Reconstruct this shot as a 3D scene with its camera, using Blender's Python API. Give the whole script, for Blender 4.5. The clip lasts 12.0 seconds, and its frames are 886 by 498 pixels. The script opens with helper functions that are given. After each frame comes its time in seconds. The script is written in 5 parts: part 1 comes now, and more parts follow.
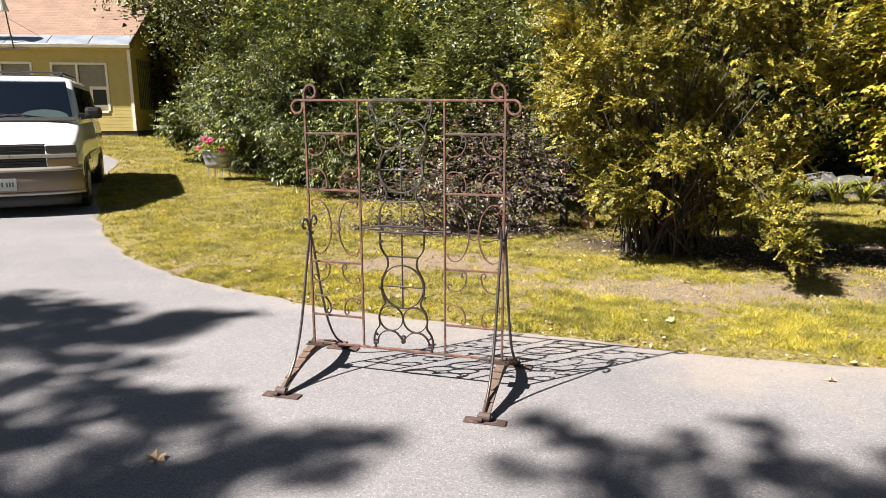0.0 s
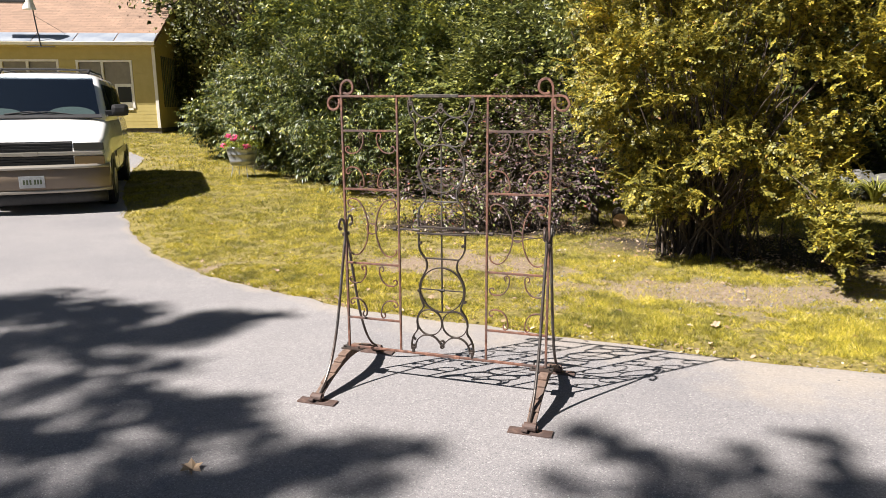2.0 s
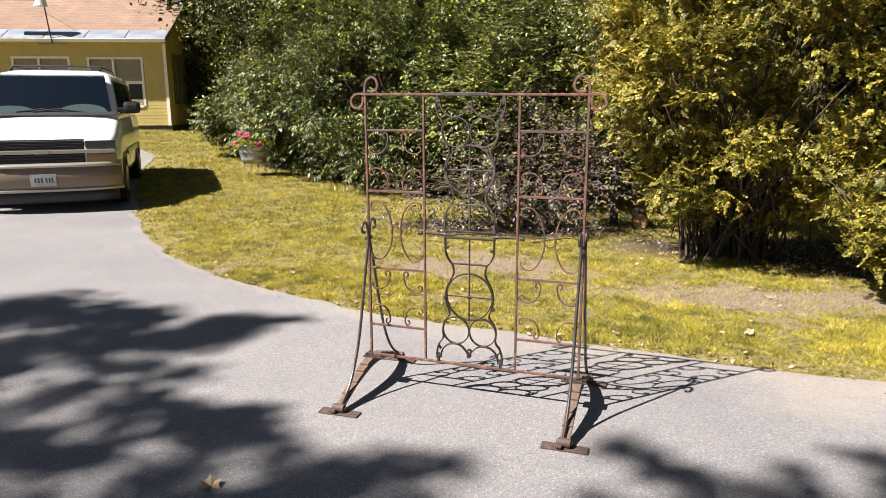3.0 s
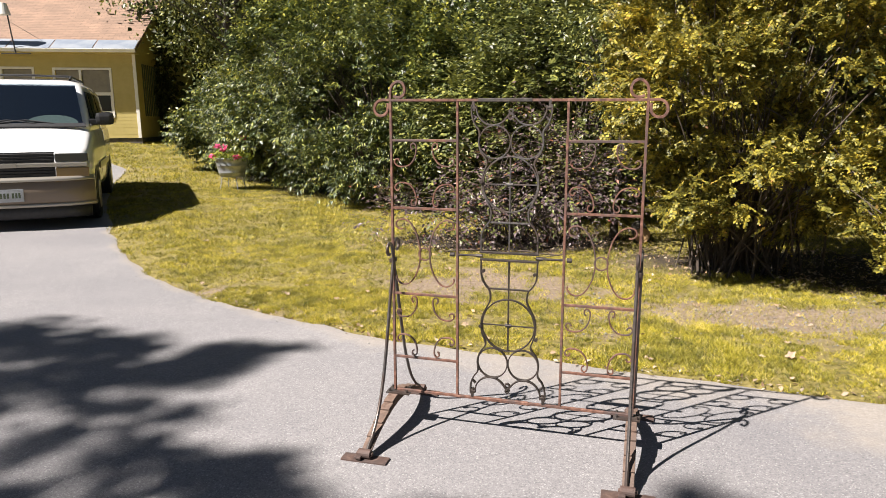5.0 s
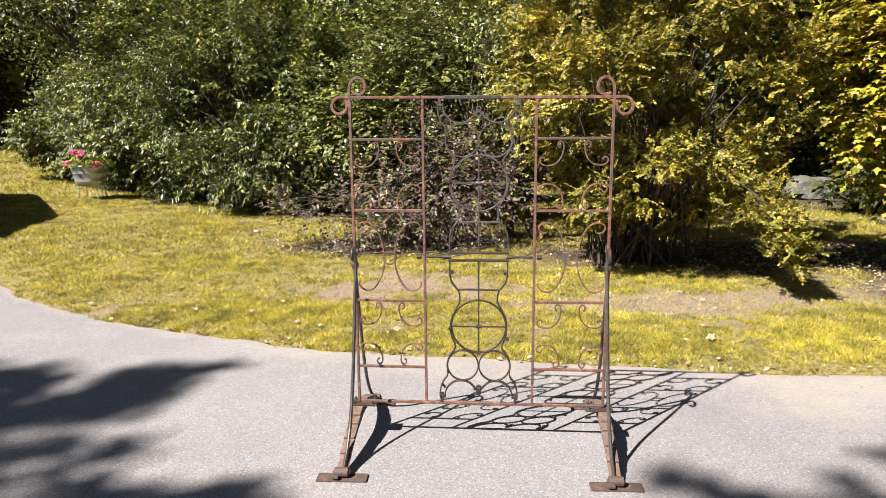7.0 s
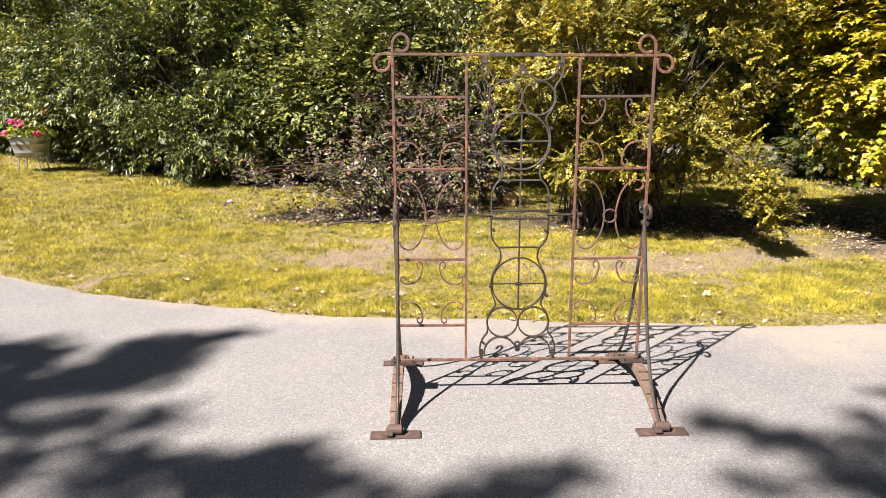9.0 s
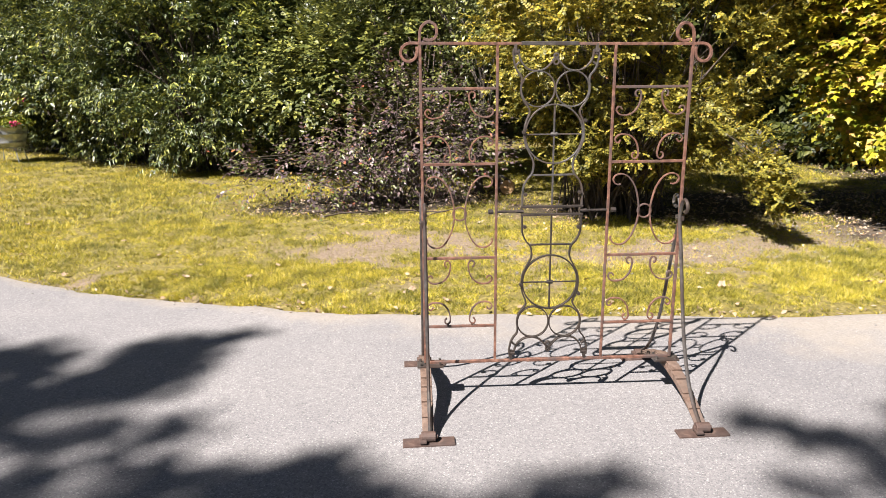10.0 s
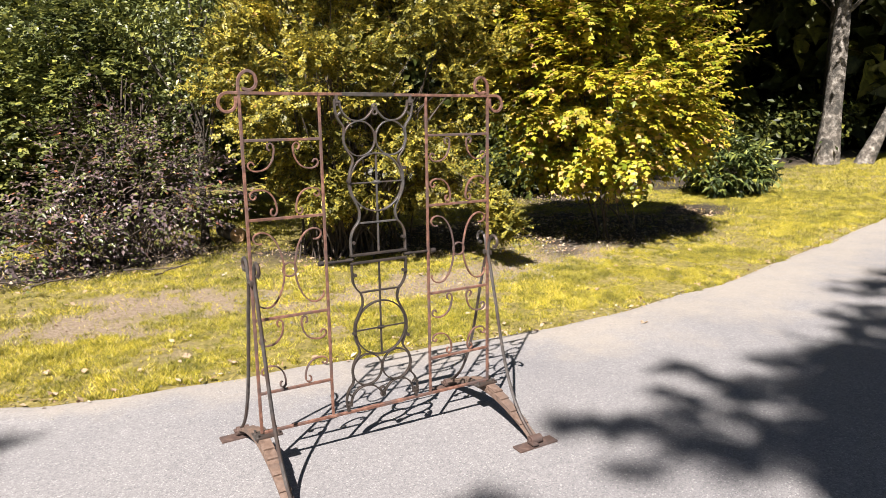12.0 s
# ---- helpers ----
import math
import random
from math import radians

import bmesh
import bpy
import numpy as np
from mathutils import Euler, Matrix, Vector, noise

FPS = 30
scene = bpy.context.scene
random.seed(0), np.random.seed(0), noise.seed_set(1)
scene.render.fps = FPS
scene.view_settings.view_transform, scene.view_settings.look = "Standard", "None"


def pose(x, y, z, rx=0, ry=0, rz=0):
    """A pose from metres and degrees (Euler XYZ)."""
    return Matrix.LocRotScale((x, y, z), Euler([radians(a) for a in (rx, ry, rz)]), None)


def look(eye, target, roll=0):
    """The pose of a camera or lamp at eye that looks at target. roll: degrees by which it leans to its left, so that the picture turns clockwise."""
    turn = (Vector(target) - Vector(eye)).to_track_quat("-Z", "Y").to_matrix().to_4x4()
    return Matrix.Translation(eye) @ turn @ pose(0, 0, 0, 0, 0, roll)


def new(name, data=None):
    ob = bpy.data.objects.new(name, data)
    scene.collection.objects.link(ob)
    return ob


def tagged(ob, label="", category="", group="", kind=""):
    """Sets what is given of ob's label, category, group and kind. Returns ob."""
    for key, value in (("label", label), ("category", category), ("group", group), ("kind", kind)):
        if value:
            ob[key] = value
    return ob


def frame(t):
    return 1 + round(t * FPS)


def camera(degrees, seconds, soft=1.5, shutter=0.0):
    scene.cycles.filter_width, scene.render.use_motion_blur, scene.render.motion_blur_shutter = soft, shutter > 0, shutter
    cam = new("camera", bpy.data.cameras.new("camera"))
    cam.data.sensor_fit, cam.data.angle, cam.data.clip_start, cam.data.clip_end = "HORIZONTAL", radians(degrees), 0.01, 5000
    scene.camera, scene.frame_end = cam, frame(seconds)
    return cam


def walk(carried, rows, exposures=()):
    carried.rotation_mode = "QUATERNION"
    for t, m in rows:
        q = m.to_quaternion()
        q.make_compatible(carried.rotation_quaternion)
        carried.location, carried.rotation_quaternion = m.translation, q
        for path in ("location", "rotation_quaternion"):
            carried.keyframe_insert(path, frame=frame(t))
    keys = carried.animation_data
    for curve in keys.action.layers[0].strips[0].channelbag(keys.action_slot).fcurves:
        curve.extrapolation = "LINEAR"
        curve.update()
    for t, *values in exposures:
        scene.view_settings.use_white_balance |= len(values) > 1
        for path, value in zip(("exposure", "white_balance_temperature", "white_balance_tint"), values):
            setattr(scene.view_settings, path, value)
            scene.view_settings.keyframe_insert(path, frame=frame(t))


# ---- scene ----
cam = camera(66.3, 12.0, soft=0.35)
EXPOSURE = 1.58
PATH = [
    (0, (-1.054, 1.461, 1.541), (-1.209, 3.414, 1.141), -0.2),
    (0.5, (-1.066, 1.493, 1.54), (-1.223, 3.446, 1.14), -0.3),
    (1, (-1.104, 1.522, 1.538), (-1.26, 3.474, 1.13), -0.1),
    (1.5, (-1.142, 1.54, 1.537), (-1.332, 3.488, 1.126), -0.2),
    (2, (-1.187, 1.597, 1.539), (-1.397, 3.544, 1.13), -0.3),
    (2.5, (-1.248, 1.696, 1.537), (-1.46, 3.642, 1.123), -0.3),
    (3, (-1.306, 1.746, 1.544), (-1.539, 3.688, 1.129), -0.2),
    (3.2, (-1.333, 1.773, 1.544), (-1.55, 3.716, 1.124), -0.2),
    (4.8, (-1.618, 2.011, 1.524), (-1.796, 3.965, 1.137), -0.2),
    (5, (-1.65, 2.085, 1.52), (-1.798, 4.043, 1.14), -0.2),
    (5.5, (-1.729, 2.189, 1.522), (-1.794, 4.151, 1.141), -0.1),
    (6, (-1.866, 2.231, 1.505), (-1.799, 4.195, 1.131), 0.0),
    (6.5, (-2.053, 2.232, 1.504), (-1.874, 4.188, 1.128), -0.2),
    (7, (-2.13, 2.191, 1.5), (-1.873, 4.139, 1.126), -0.5),
    (7.2, (-2.158, 2.185, 1.486), (-1.862, 4.127, 1.109), -0.4),
    (8.8, (-2.554, 2.183, 1.459), (-2.112, 4.084, 1.024), -0.4),
    (9, (-2.611, 2.248, 1.441), (-2.172, 4.146, 0.989), -0.3),
    (9.5, (-2.709, 2.288, 1.466), (-2.263, 4.173, 0.969), -0.9),
    (10, (-2.794, 2.435, 1.472), (-2.298, 4.308, 0.976), -0.6),
    (10.5, (-2.885, 2.546, 1.479), (-2.322, 4.399, 0.979), -0.7),
    (11, (-3.031, 2.664, 1.496), (-2.28, 4.458, 1.031), -0.6),
    (11.5, (-3.147, 2.716, 1.499), (-2.085, 4.361, 1.091), -0.9),
    (12, (-3.33, 2.744, 1.516), (-2.028, 4.211, 1.122), -0.7),
]
walk(cam, [(t, look(eye, target, roll)) for t, eye, target, roll in PATH], [(0, EXPOSURE - 0.03, 6500, 10), (2.5, EXPOSURE - 0.1, 6500, 10), (5.3, EXPOSURE - 0.17, 6500, 10), (6.4, EXPOSURE - 0.03, 6780, 12), (7, EXPOSURE - 0.01, 6520, 10), (9, EXPOSURE + 0.05, 6800, 11), (9.5, EXPOSURE + 0.03, 6720, 11),
                                                                           (10.3, EXPOSURE, 6400, 10), (11, EXPOSURE, 6430, 10), (12, EXPOSURE - 0.06, 6470, 10)])

# ---- daylight: high sun from behind the camera's left ----
SUN_WAY = Vector((0.848, 0.53, 0.0)) * math.cos(radians(49.6)) + Vector((0, 0, -math.sin(radians(49.6))))
world = bpy.data.worlds.new("sky")
scene.world = world
world.use_nodes = True
sky = world.node_tree.nodes.new("ShaderNodeTexSky")
sky.sky_type, sky.sun_disc = "NISHITA", False
sky.sun_elevation, sky.sun_rotation = radians(49.6), radians(238)
backing = world.node_tree.nodes["Background"]
backing.inputs["Strength"].default_value = 0.0185
world.node_tree.links.new(sky.outputs["Color"], backing.inputs["Color"])
sun_data = bpy.data.lights.new("sun", "SUN")
sun_data.energy, sun_data.angle, sun_data.color = 4.95, radians(0.53), (1.0, 0.932, 0.875)
sun = new("sun", sun_data)
sun.matrix_world = look((0, 0, 20), Vector((0, 0, 20)) + SUN_WAY)


# ---- materials ----
def blank(name, rough=0.6, metal=0.0):
    m = bpy.data.materials.new(name)
    m.use_nodes = True
    b = m.node_tree.nodes["Principled BSDF"]
    b.inputs["Roughness"].default_value = rough
    b.inputs["Metallic"].default_value = metal
    return m, m.node_tree.nodes, m.node_tree.links, b


def ramp(nodes, stops):
    r = nodes.new("ShaderNodeValToRGB")
    while len(r.color_ramp.elements) < len(stops):
        r.color_ramp.elements.new(0.5)
    for e, (p, c) in zip(r.color_ramp.elements, stops):
        e.position, e.color = p, (*c, 1)
    return r


def noise_node(nodes, links, scale, detail=6.0, rough=0.6, coord="Object"):
    tc = nodes.new("ShaderNodeTexCoord")
    n = nodes.new("ShaderNodeTexNoise")
    n.inputs["Scale"].default_value, n.inputs["Detail"].default_value, n.inputs["Roughness"].default_value = scale, detail, rough
    links.new(tc.outputs[coord], n.inputs["Vector"])
    return n


def mix(nodes, links, fac, a, b, blend="MIX"):
    m = nodes.new("ShaderNodeMix")
    m.data_type, m.blend_type = "RGBA", blend
    for sock, v in ((m.inputs[0], fac), (m.inputs[6], a), (m.inputs[7], b)):
        if isinstance(v, (int, float)):
            sock.default_value = v
        elif isinstance(v, tuple):
            sock.default_value = (*v, 1)
        else:
            links.new(v, sock)
    return m.outputs[2]


def bump(nodes, links, b, height, strength, distance):
    k = nodes.new("ShaderNodeBump")
    k.inputs["Strength"].default_value, k.inputs["Distance"].default_value = strength, distance
    links.new(height, k.inputs["Height"])
    links.new(k.outputs["Normal"], b.inputs["Normal"])


def surface(name, stops, scale, rough=0.6, metal=0.0, relief=0.3, depth=0.002, blotch=None, blotch_scale=1.5, fine=None):
    """Grain from one noise, blotches of wear from a larger one, relief from a fine one."""
    m, nodes, links, b = blank(name, rough, metal)
    n = noise_node(nodes, links, scale)
    colour = ramp(nodes, stops)
    links.new(n.outputs["Fac"], colour.inputs["Fac"])
    out = colour.outputs["Color"]
    if blotch:
        big = noise_node(nodes, links, blotch_scale, 4)
        edge = ramp(nodes, [(0.45, (0, 0, 0)), (0.62, (1, 1, 1))])
        links.new(big.outputs["Fac"], edge.inputs["Fac"])
        out = mix(nodes, links, edge.outputs["Color"], out, blotch)
    links.new(out, b.inputs["Base Color"])
    f = noise_node(nodes, links, fine or scale * 3, 4)
    bump(nodes, links, b, f.outputs["Fac"], relief, depth)
    return m


def leafy(name, stops, rough=0.42, glow=0.3, sheen=0.25, mottle=1.0):
    """Leaves whose tone varies from one to the next, with light passing through the blade."""
    m, nodes, links, b = blank(name, rough)
    g = nodes.new("ShaderNodeNewGeometry")
    colour = ramp(nodes, stops)
    links.new(g.outputs["Random Per Island"], colour.inputs["Fac"])
    b.inputs["Specular IOR Level"].default_value = sheen
    drift = noise_node(nodes, links, 0.9, 3)
    tone = ramp(nodes, [(0.3, (0.72, 0.75, 0.78)), (0.7, (1.18, 1.14, 1.0))])
    links.new(drift.outputs["Fac"], tone.inputs["Fac"])
    c = mix(nodes, links, 1.0, colour.outputs["Color"], tone.outputs["Color"], "MULTIPLY")
    # clump-sized mottling paints bright sunlit tufts against darker shaded ones
    close = noise_node(nodes, links, 4.5, 3)
    tone2 = ramp(nodes, [(0.38, (0.5, 0.53, 0.58)), (0.6, (1.25, 1.22, 1.12))])
    links.new(close.outputs["Fac"], tone2.inputs["Fac"])
    c = mix(nodes, links, mottle, c, tone2.outputs["Color"], "MULTIPLY")
    links.new(c, b.inputs["Base Color"])
    t = nodes.new("ShaderNodeBsdfTranslucent")
    links.new(c, t.inputs["Color"])
    s = nodes.new("ShaderNodeMixShader")
    s.inputs["Fac"].default_value = glow
    links.new(b.outputs["BSDF"], s.inputs[1])
    links.new(t.outputs["BSDF"], s.inputs[2])
    links.new(s.outputs["Shader"], nodes["Material Output"].inputs["Surface"])
    return m


M = {}
M["rust"] = surface("rust", [(0.3, (0.06, 0.03, 0.022)), (0.5, (0.155, 0.07, 0.046)), (0.7, (0.26, 0.14, 0.1))], 45, 0.75, 0.15, 0.5, 0.0015, (0.085, 0.058, 0.052), 6)
M["iron"] = surface("dark iron", [(0.3, (0.02, 0.017, 0.015)), (0.55, (0.04, 0.032, 0.028)), (0.75, (0.09, 0.06, 0.045))], 50, 0.55, 0.4, 0.4, 0.001, (0.055, 0.042, 0.036), 12)
# lighter copy of the iron, paints sun glint on the upper casting
M["sunlit iron"] = surface("sunlit grey iron", [(0.3, (0.05, 0.047, 0.046)), (0.55, (0.1, 0.092, 0.088)), (0.75, (0.17, 0.15, 0.14))], 50, 0.5, 0.4, 0.4, 0.001, (0.09, 0.066, 0.055), 12)
M["steel"] = surface("worn steel rod", [(0.3, (0.06, 0.055, 0.055)), (0.6, (0.13, 0.115, 0.105)), (0.8, (0.2, 0.15, 0.12))], 40, 0.42, 0.6, 0.3, 0.001, (0.09, 0.065, 0.055), 7)
M["spring"] = surface("leaf spring rust", [(0.3, (0.08, 0.05, 0.037)), (0.5, (0.14, 0.09, 0.066)), (0.72, (0.2, 0.14, 0.11))], 40, 0.8, 0.1, 0.6, 0.002, (0.12, 0.085, 0.068), 8)
M["plate"] = surface("rusty plate", [(0.3, (0.06, 0.036, 0.03)), (0.55, (0.105, 0.066, 0.053)), (0.75, (0.17, 0.115, 0.095))], 30, 0.7, 0.2, 0.4, 0.0015, (0.075, 0.052, 0.046), 12)

M["bark"] = surface("bark", [(0.3, (0.03, 0.024, 0.018)), (0.6, (0.09, 0.07, 0.055)), (0.8, (0.16, 0.13, 0.11))], 14, 0.9, 0, 0.9, 0.02, (0.06, 0.055, 0.04), 2)
# dark blotches put dappled patches of shade into the bark's colour
M["pale bark"] = surface("pale bark", [(0.34, (0.04, 0.034, 0.028)), (0.5, (0.14, 0.12, 0.1)), (0.68, (0.36, 0.33, 0.29))], 9, 0.9, 0, 1.0, 0.03, (0.04, 0.036, 0.03), 3.2)
M["twig"] = surface("twig", [(0.3, (0.035, 0.026, 0.02)), (0.7, (0.1, 0.075, 0.058))], 30, 0.85, 0, 0.5, 0.003)
M["deep green"] = leafy("deep green leaves", [(0.0, (0.028, 0.044, 0.016)), (0.5, (0.08, 0.108, 0.031)), (0.85, (0.215, 0.238, 0.053)), (1.0, (0.39, 0.385, 0.08))], 0.4, 0.17, 0.45, 1.0)
M["yellow green"] = leafy("yellow green leaves", [(0.0, (0.1, 0.102, 0.028)), (0.5, (0.255, 0.23, 0.044)), (0.88, (0.44, 0.365, 0.055)), (0.98, (0.5, 0.38, 0.065)), (1.0, (0.44, 0.22, 0.1))], 0.42, 0.3, 0.3)
M["purple"] = leafy("purple leaves", [(0.0, (0.06, 0.04, 0.048)), (0.35, (0.14, 0.095, 0.105)), (0.6, (0.215, 0.16, 0.165)), (0.66, (0.09, 0.11, 0.04)), (0.93, (0.19, 0.21, 0.06)), (1.0, (0.34, 0.11, 0.08))], 0.36, 0.2, 0.4, 0.75)
M["gold"] = leafy("golden leaves", [(0.0, (0.13, 0.17, 0.014)), (0.3, (0.3, 0.295, 0.022)), (0.7, (0.46, 0.385, 0.036)), (0.9, (0.53, 0.38, 0.075)), (1.0, (0.54, 0.31, 0.16))], 0.42, 0.3, 0.3, 0.8)
M["woods"] = leafy("woodland leaves", [(0.0, (0.024, 0.034, 0.01)), (0.5, (0.056, 0.07, 0.018)), (0.85, (0.12, 0.13, 0.028)), (1.0, (0.22, 0.22, 0.045))], 0.45, 0.25)
M["maple"] = leafy("maple leaves", [(0.0, (0.05, 0.066, 0.02)), (0.5, (0.125, 0.145, 0.04)), (1.0, (0.3, 0.3, 0.07))], 0.42, 0.22, 0.55)
# lighter leaves that paint sunlight onto the hedge's young top shoots
M["sunlit tip green"] = leafy("sunlit young leaves", [(0.0, (0.12, 0.14, 0.025)), (0.5, (0.25, 0.26, 0.04)), (1.0, (0.42, 0.4, 0.07))], 0.36, 0.3, 0.4)
M["strap"] = leafy("strap leaves", [(0.0, (0.14, 0.17, 0.025)), (0.6, (0.34, 0.34, 0.05)), (1.0, (0.5, 0.48, 0.18))], 0.4, 0.25)
M["grass"] = leafy("grass blades", [(0.0, (0.06, 0.066, 0.01)), (0.25, (0.2, 0.195, 0.02)), (0.65, (0.45, 0.395, 0.036)), (0.9, (0.58, 0.47, 0.08)), (1.0, (0.66, 0.56, 0.3))], 0.5, 0.2, 0.35, 0.85)
M["dry leaf"] = leafy("dry leaves", [(0.0, (0.24, 0.15, 0.095)), (0.6, (0.42, 0.31, 0.225)), (1.0, (0.56, 0.47, 0.39))], 0.7, 0.15, 0.25, 0.4)
M["petal"] = leafy("pink petals", [(0.0, (0.62, 0.04, 0.16)), (1.0, (0.82, 0.14, 0.34))], 0.5, 0.3)
M["tub green"] = leafy("tub foliage", [(0.0, (0.1, 0.15, 0.02)), (1.0, (0.34, 0.34, 0.04))], 0.45, 0.3)
M["stone"] = surface("grey stone", [(0.3, (0.17, 0.165, 0.16)), (0.6, (0.25, 0.24, 0.23)), (0.8, (0.36, 0.35, 0.33))], 8, 0.9, 0, 0.8, 0.01, (0.24, 0.23, 0.2), 2)
M["boulder"] = surface("weathered boulder", [(0.3, (0.05, 0.05, 0.046)), (0.55, (0.14, 0.136, 0.128)), (0.75, (0.27, 0.262, 0.25))], 6, 0.95, 0, 1.0, 0.03, (0.06, 0.066, 0.034), 2.5)
M["galv"] = surface("galvanised metal", [(0.3, (0.32, 0.33, 0.34)), (0.6, (0.5, 0.52, 0.54)), (0.8, (0.62, 0.64, 0.66))], 22, 0.42, 0.75, 0.2, 0.001, (0.4, 0.41, 0.42), 5)
M["cut wood"] = surface("cut wood", [(0.3, (0.32, 0.19, 0.09)), (0.6, (0.52, 0.34, 0.18)), (0.8, (0.62, 0.45, 0.27))], 30, 0.8, 0, 0.4, 0.002)


def asphalt():
    m, nodes, links, b = blank("old asphalt", 0.85)
    tc = nodes.new("ShaderNodeTexCoord")
    v = nodes.new("ShaderNodeTexVoronoi")
    v.inputs["Scale"].default_value = 230
    links.new(tc.outputs["Object"], v.inputs["Vector"])
    sep = nodes.new("ShaderNodeSeparateColor")
    links.new(v.outputs["Color"], sep.inputs["Color"])
    chips = ramp(nodes, [(0.0, (0.13, 0.125, 0.126)), (0.12, (0.183, 0.176, 0.177)), (0.55, (0.21, 0.202, 0.202)), (0.93, (0.24, 0.231, 0.23)), (0.982, (0.34, 0.332, 0.328))])
    links.new(sep.outputs["Red"], chips.inputs["Fac"])
    big = noise_node(nodes, links, 0.55, 5, 0.65)
    worn = ramp(nodes, [(0.3, (0.77, 0.775, 0.81)), (0.7, (1.07, 1.06, 1.06))])
    links.new(big.outputs["Fac"], worn.inputs["Fac"])
    c = mix(nodes, links, 1.0, chips.outputs["Color"], worn.outputs["Color"], "MULTIPLY")
    mid = noise_node(nodes, links, 85, 3, 0.7)
    pits = ramp(nodes, [(0.3, (0.66, 0.66, 0.68)), (0.46, (0.95, 0.95, 0.95)), (0.7, (1.16, 1.15, 1.14))])
    links.new(mid.outputs["Fac"], pits.inputs["Fac"])
    c = mix(nodes, links, 1.0, c, pits.outputs["Color"], "MULTIPLY")
    v2 = nodes.new("ShaderNodeTexVoronoi")
    v2.inputs["Scale"].default_value = 75
    links.new(tc.outputs["Object"], v2.inputs["Vector"])
    sep2 = nodes.new("ShaderNodeSeparateColor")
    links.new(v2.outputs["Color"], sep2.inputs["Color"])
    some = ramp(nodes, [(0.9, (0, 0, 0)), (0.93, (1, 1, 1))])
    links.new(sep2.outputs["Green"], some.inputs["Fac"])
    core = ramp(nodes, [(0.2, (1, 1, 1)), (0.38, (0, 0, 0))])
    links.new(v2.outputs["Distance"], core.inputs["Fac"])
    c = mix(nodes, links, mix(nodes, links, 1.0, some.outputs["Color"], core.outputs["Color"], "MULTIPLY"), c, (0.33, 0.32, 0.305))
    # washed-in sand near the lawn; the mesh's second coordinate is the way from the edge
    uv = nodes.new("ShaderNodeUVMap")
    uv.uv_map = "edge"
    parts = nodes.new("ShaderNodeSeparateXYZ")
    links.new(uv.outputs["UV"], parts.inputs["Vector"])
    # the sand lies thin along the bend and spreads wide on the straight
    span = nodes.new("ShaderNodeMapRange")
    span.inputs["From Min"].default_value, span.inputs["From Max"].default_value = -0.5, 0.3
    links.new(parts.outputs["X"], span.inputs["Value"])
    width = ramp(nodes, [(0.0, (0.1,) * 3), (0.22, (0.12,) * 3), (0.36, (0.42,) * 3), (0.6, (0.5,) * 3), (0.76, (0.95,) * 3), (1.0, (1.0,) * 3)])
    links.new(span.outputs[0], width.inputs["Fac"])
    near = nodes.new("ShaderNodeMath")
    near.operation = "DIVIDE"
    links.new(parts.outputs["Y"], near.inputs[0])
    links.new(width.outputs["Color"], near.inputs[1])
    n2 = noise_node(nodes, links, 1.5, 6, 0.7)
    k = nodes.new("ShaderNodeMath")
    k.operation = "MULTIPLY_ADD"
    links.new(n2.outputs["Fac"], k.inputs[0])
    k.inputs[1].default_value = -3.4
    links.new(near.outputs[0], k.inputs[2])
    sand = ramp(nodes, [(0.0, (1, 1, 1)), (1.0, (0, 0, 0))])
    add = nodes.new("ShaderNodeMath")
    add.operation = "ADD"
    links.new(k.outputs[0], add.inputs[0])
    add.inputs[1].default_value = 1.6
    links.new(add.outputs[0], sand.inputs["Fac"])
    sandy = ramp(nodes, [(0.3, (0.26, 0.222, 0.178)), (0.7, (0.36, 0.316, 0.262))])
    n3 = noise_node(nodes, links, 60, 4)
    links.new(n3.outputs["Fac"], sandy.inputs["Fac"])
    half = nodes.new("ShaderNodeMath")
    half.operation = "MULTIPLY"
    links.new(sand.outputs["Color"], half.inputs[0])
    half.inputs[1].default_value = 0.55
    c = mix(nodes, links, half.outputs[0], c, sandy.outputs["Color"])
    links.new(c, b.inputs["Base Color"])
    n4 = noise_node(nodes, links, 90, 5, 0.7)
    bump(nodes, links, b, n4.outputs["Fac"], 0.5, 0.004)
    return m


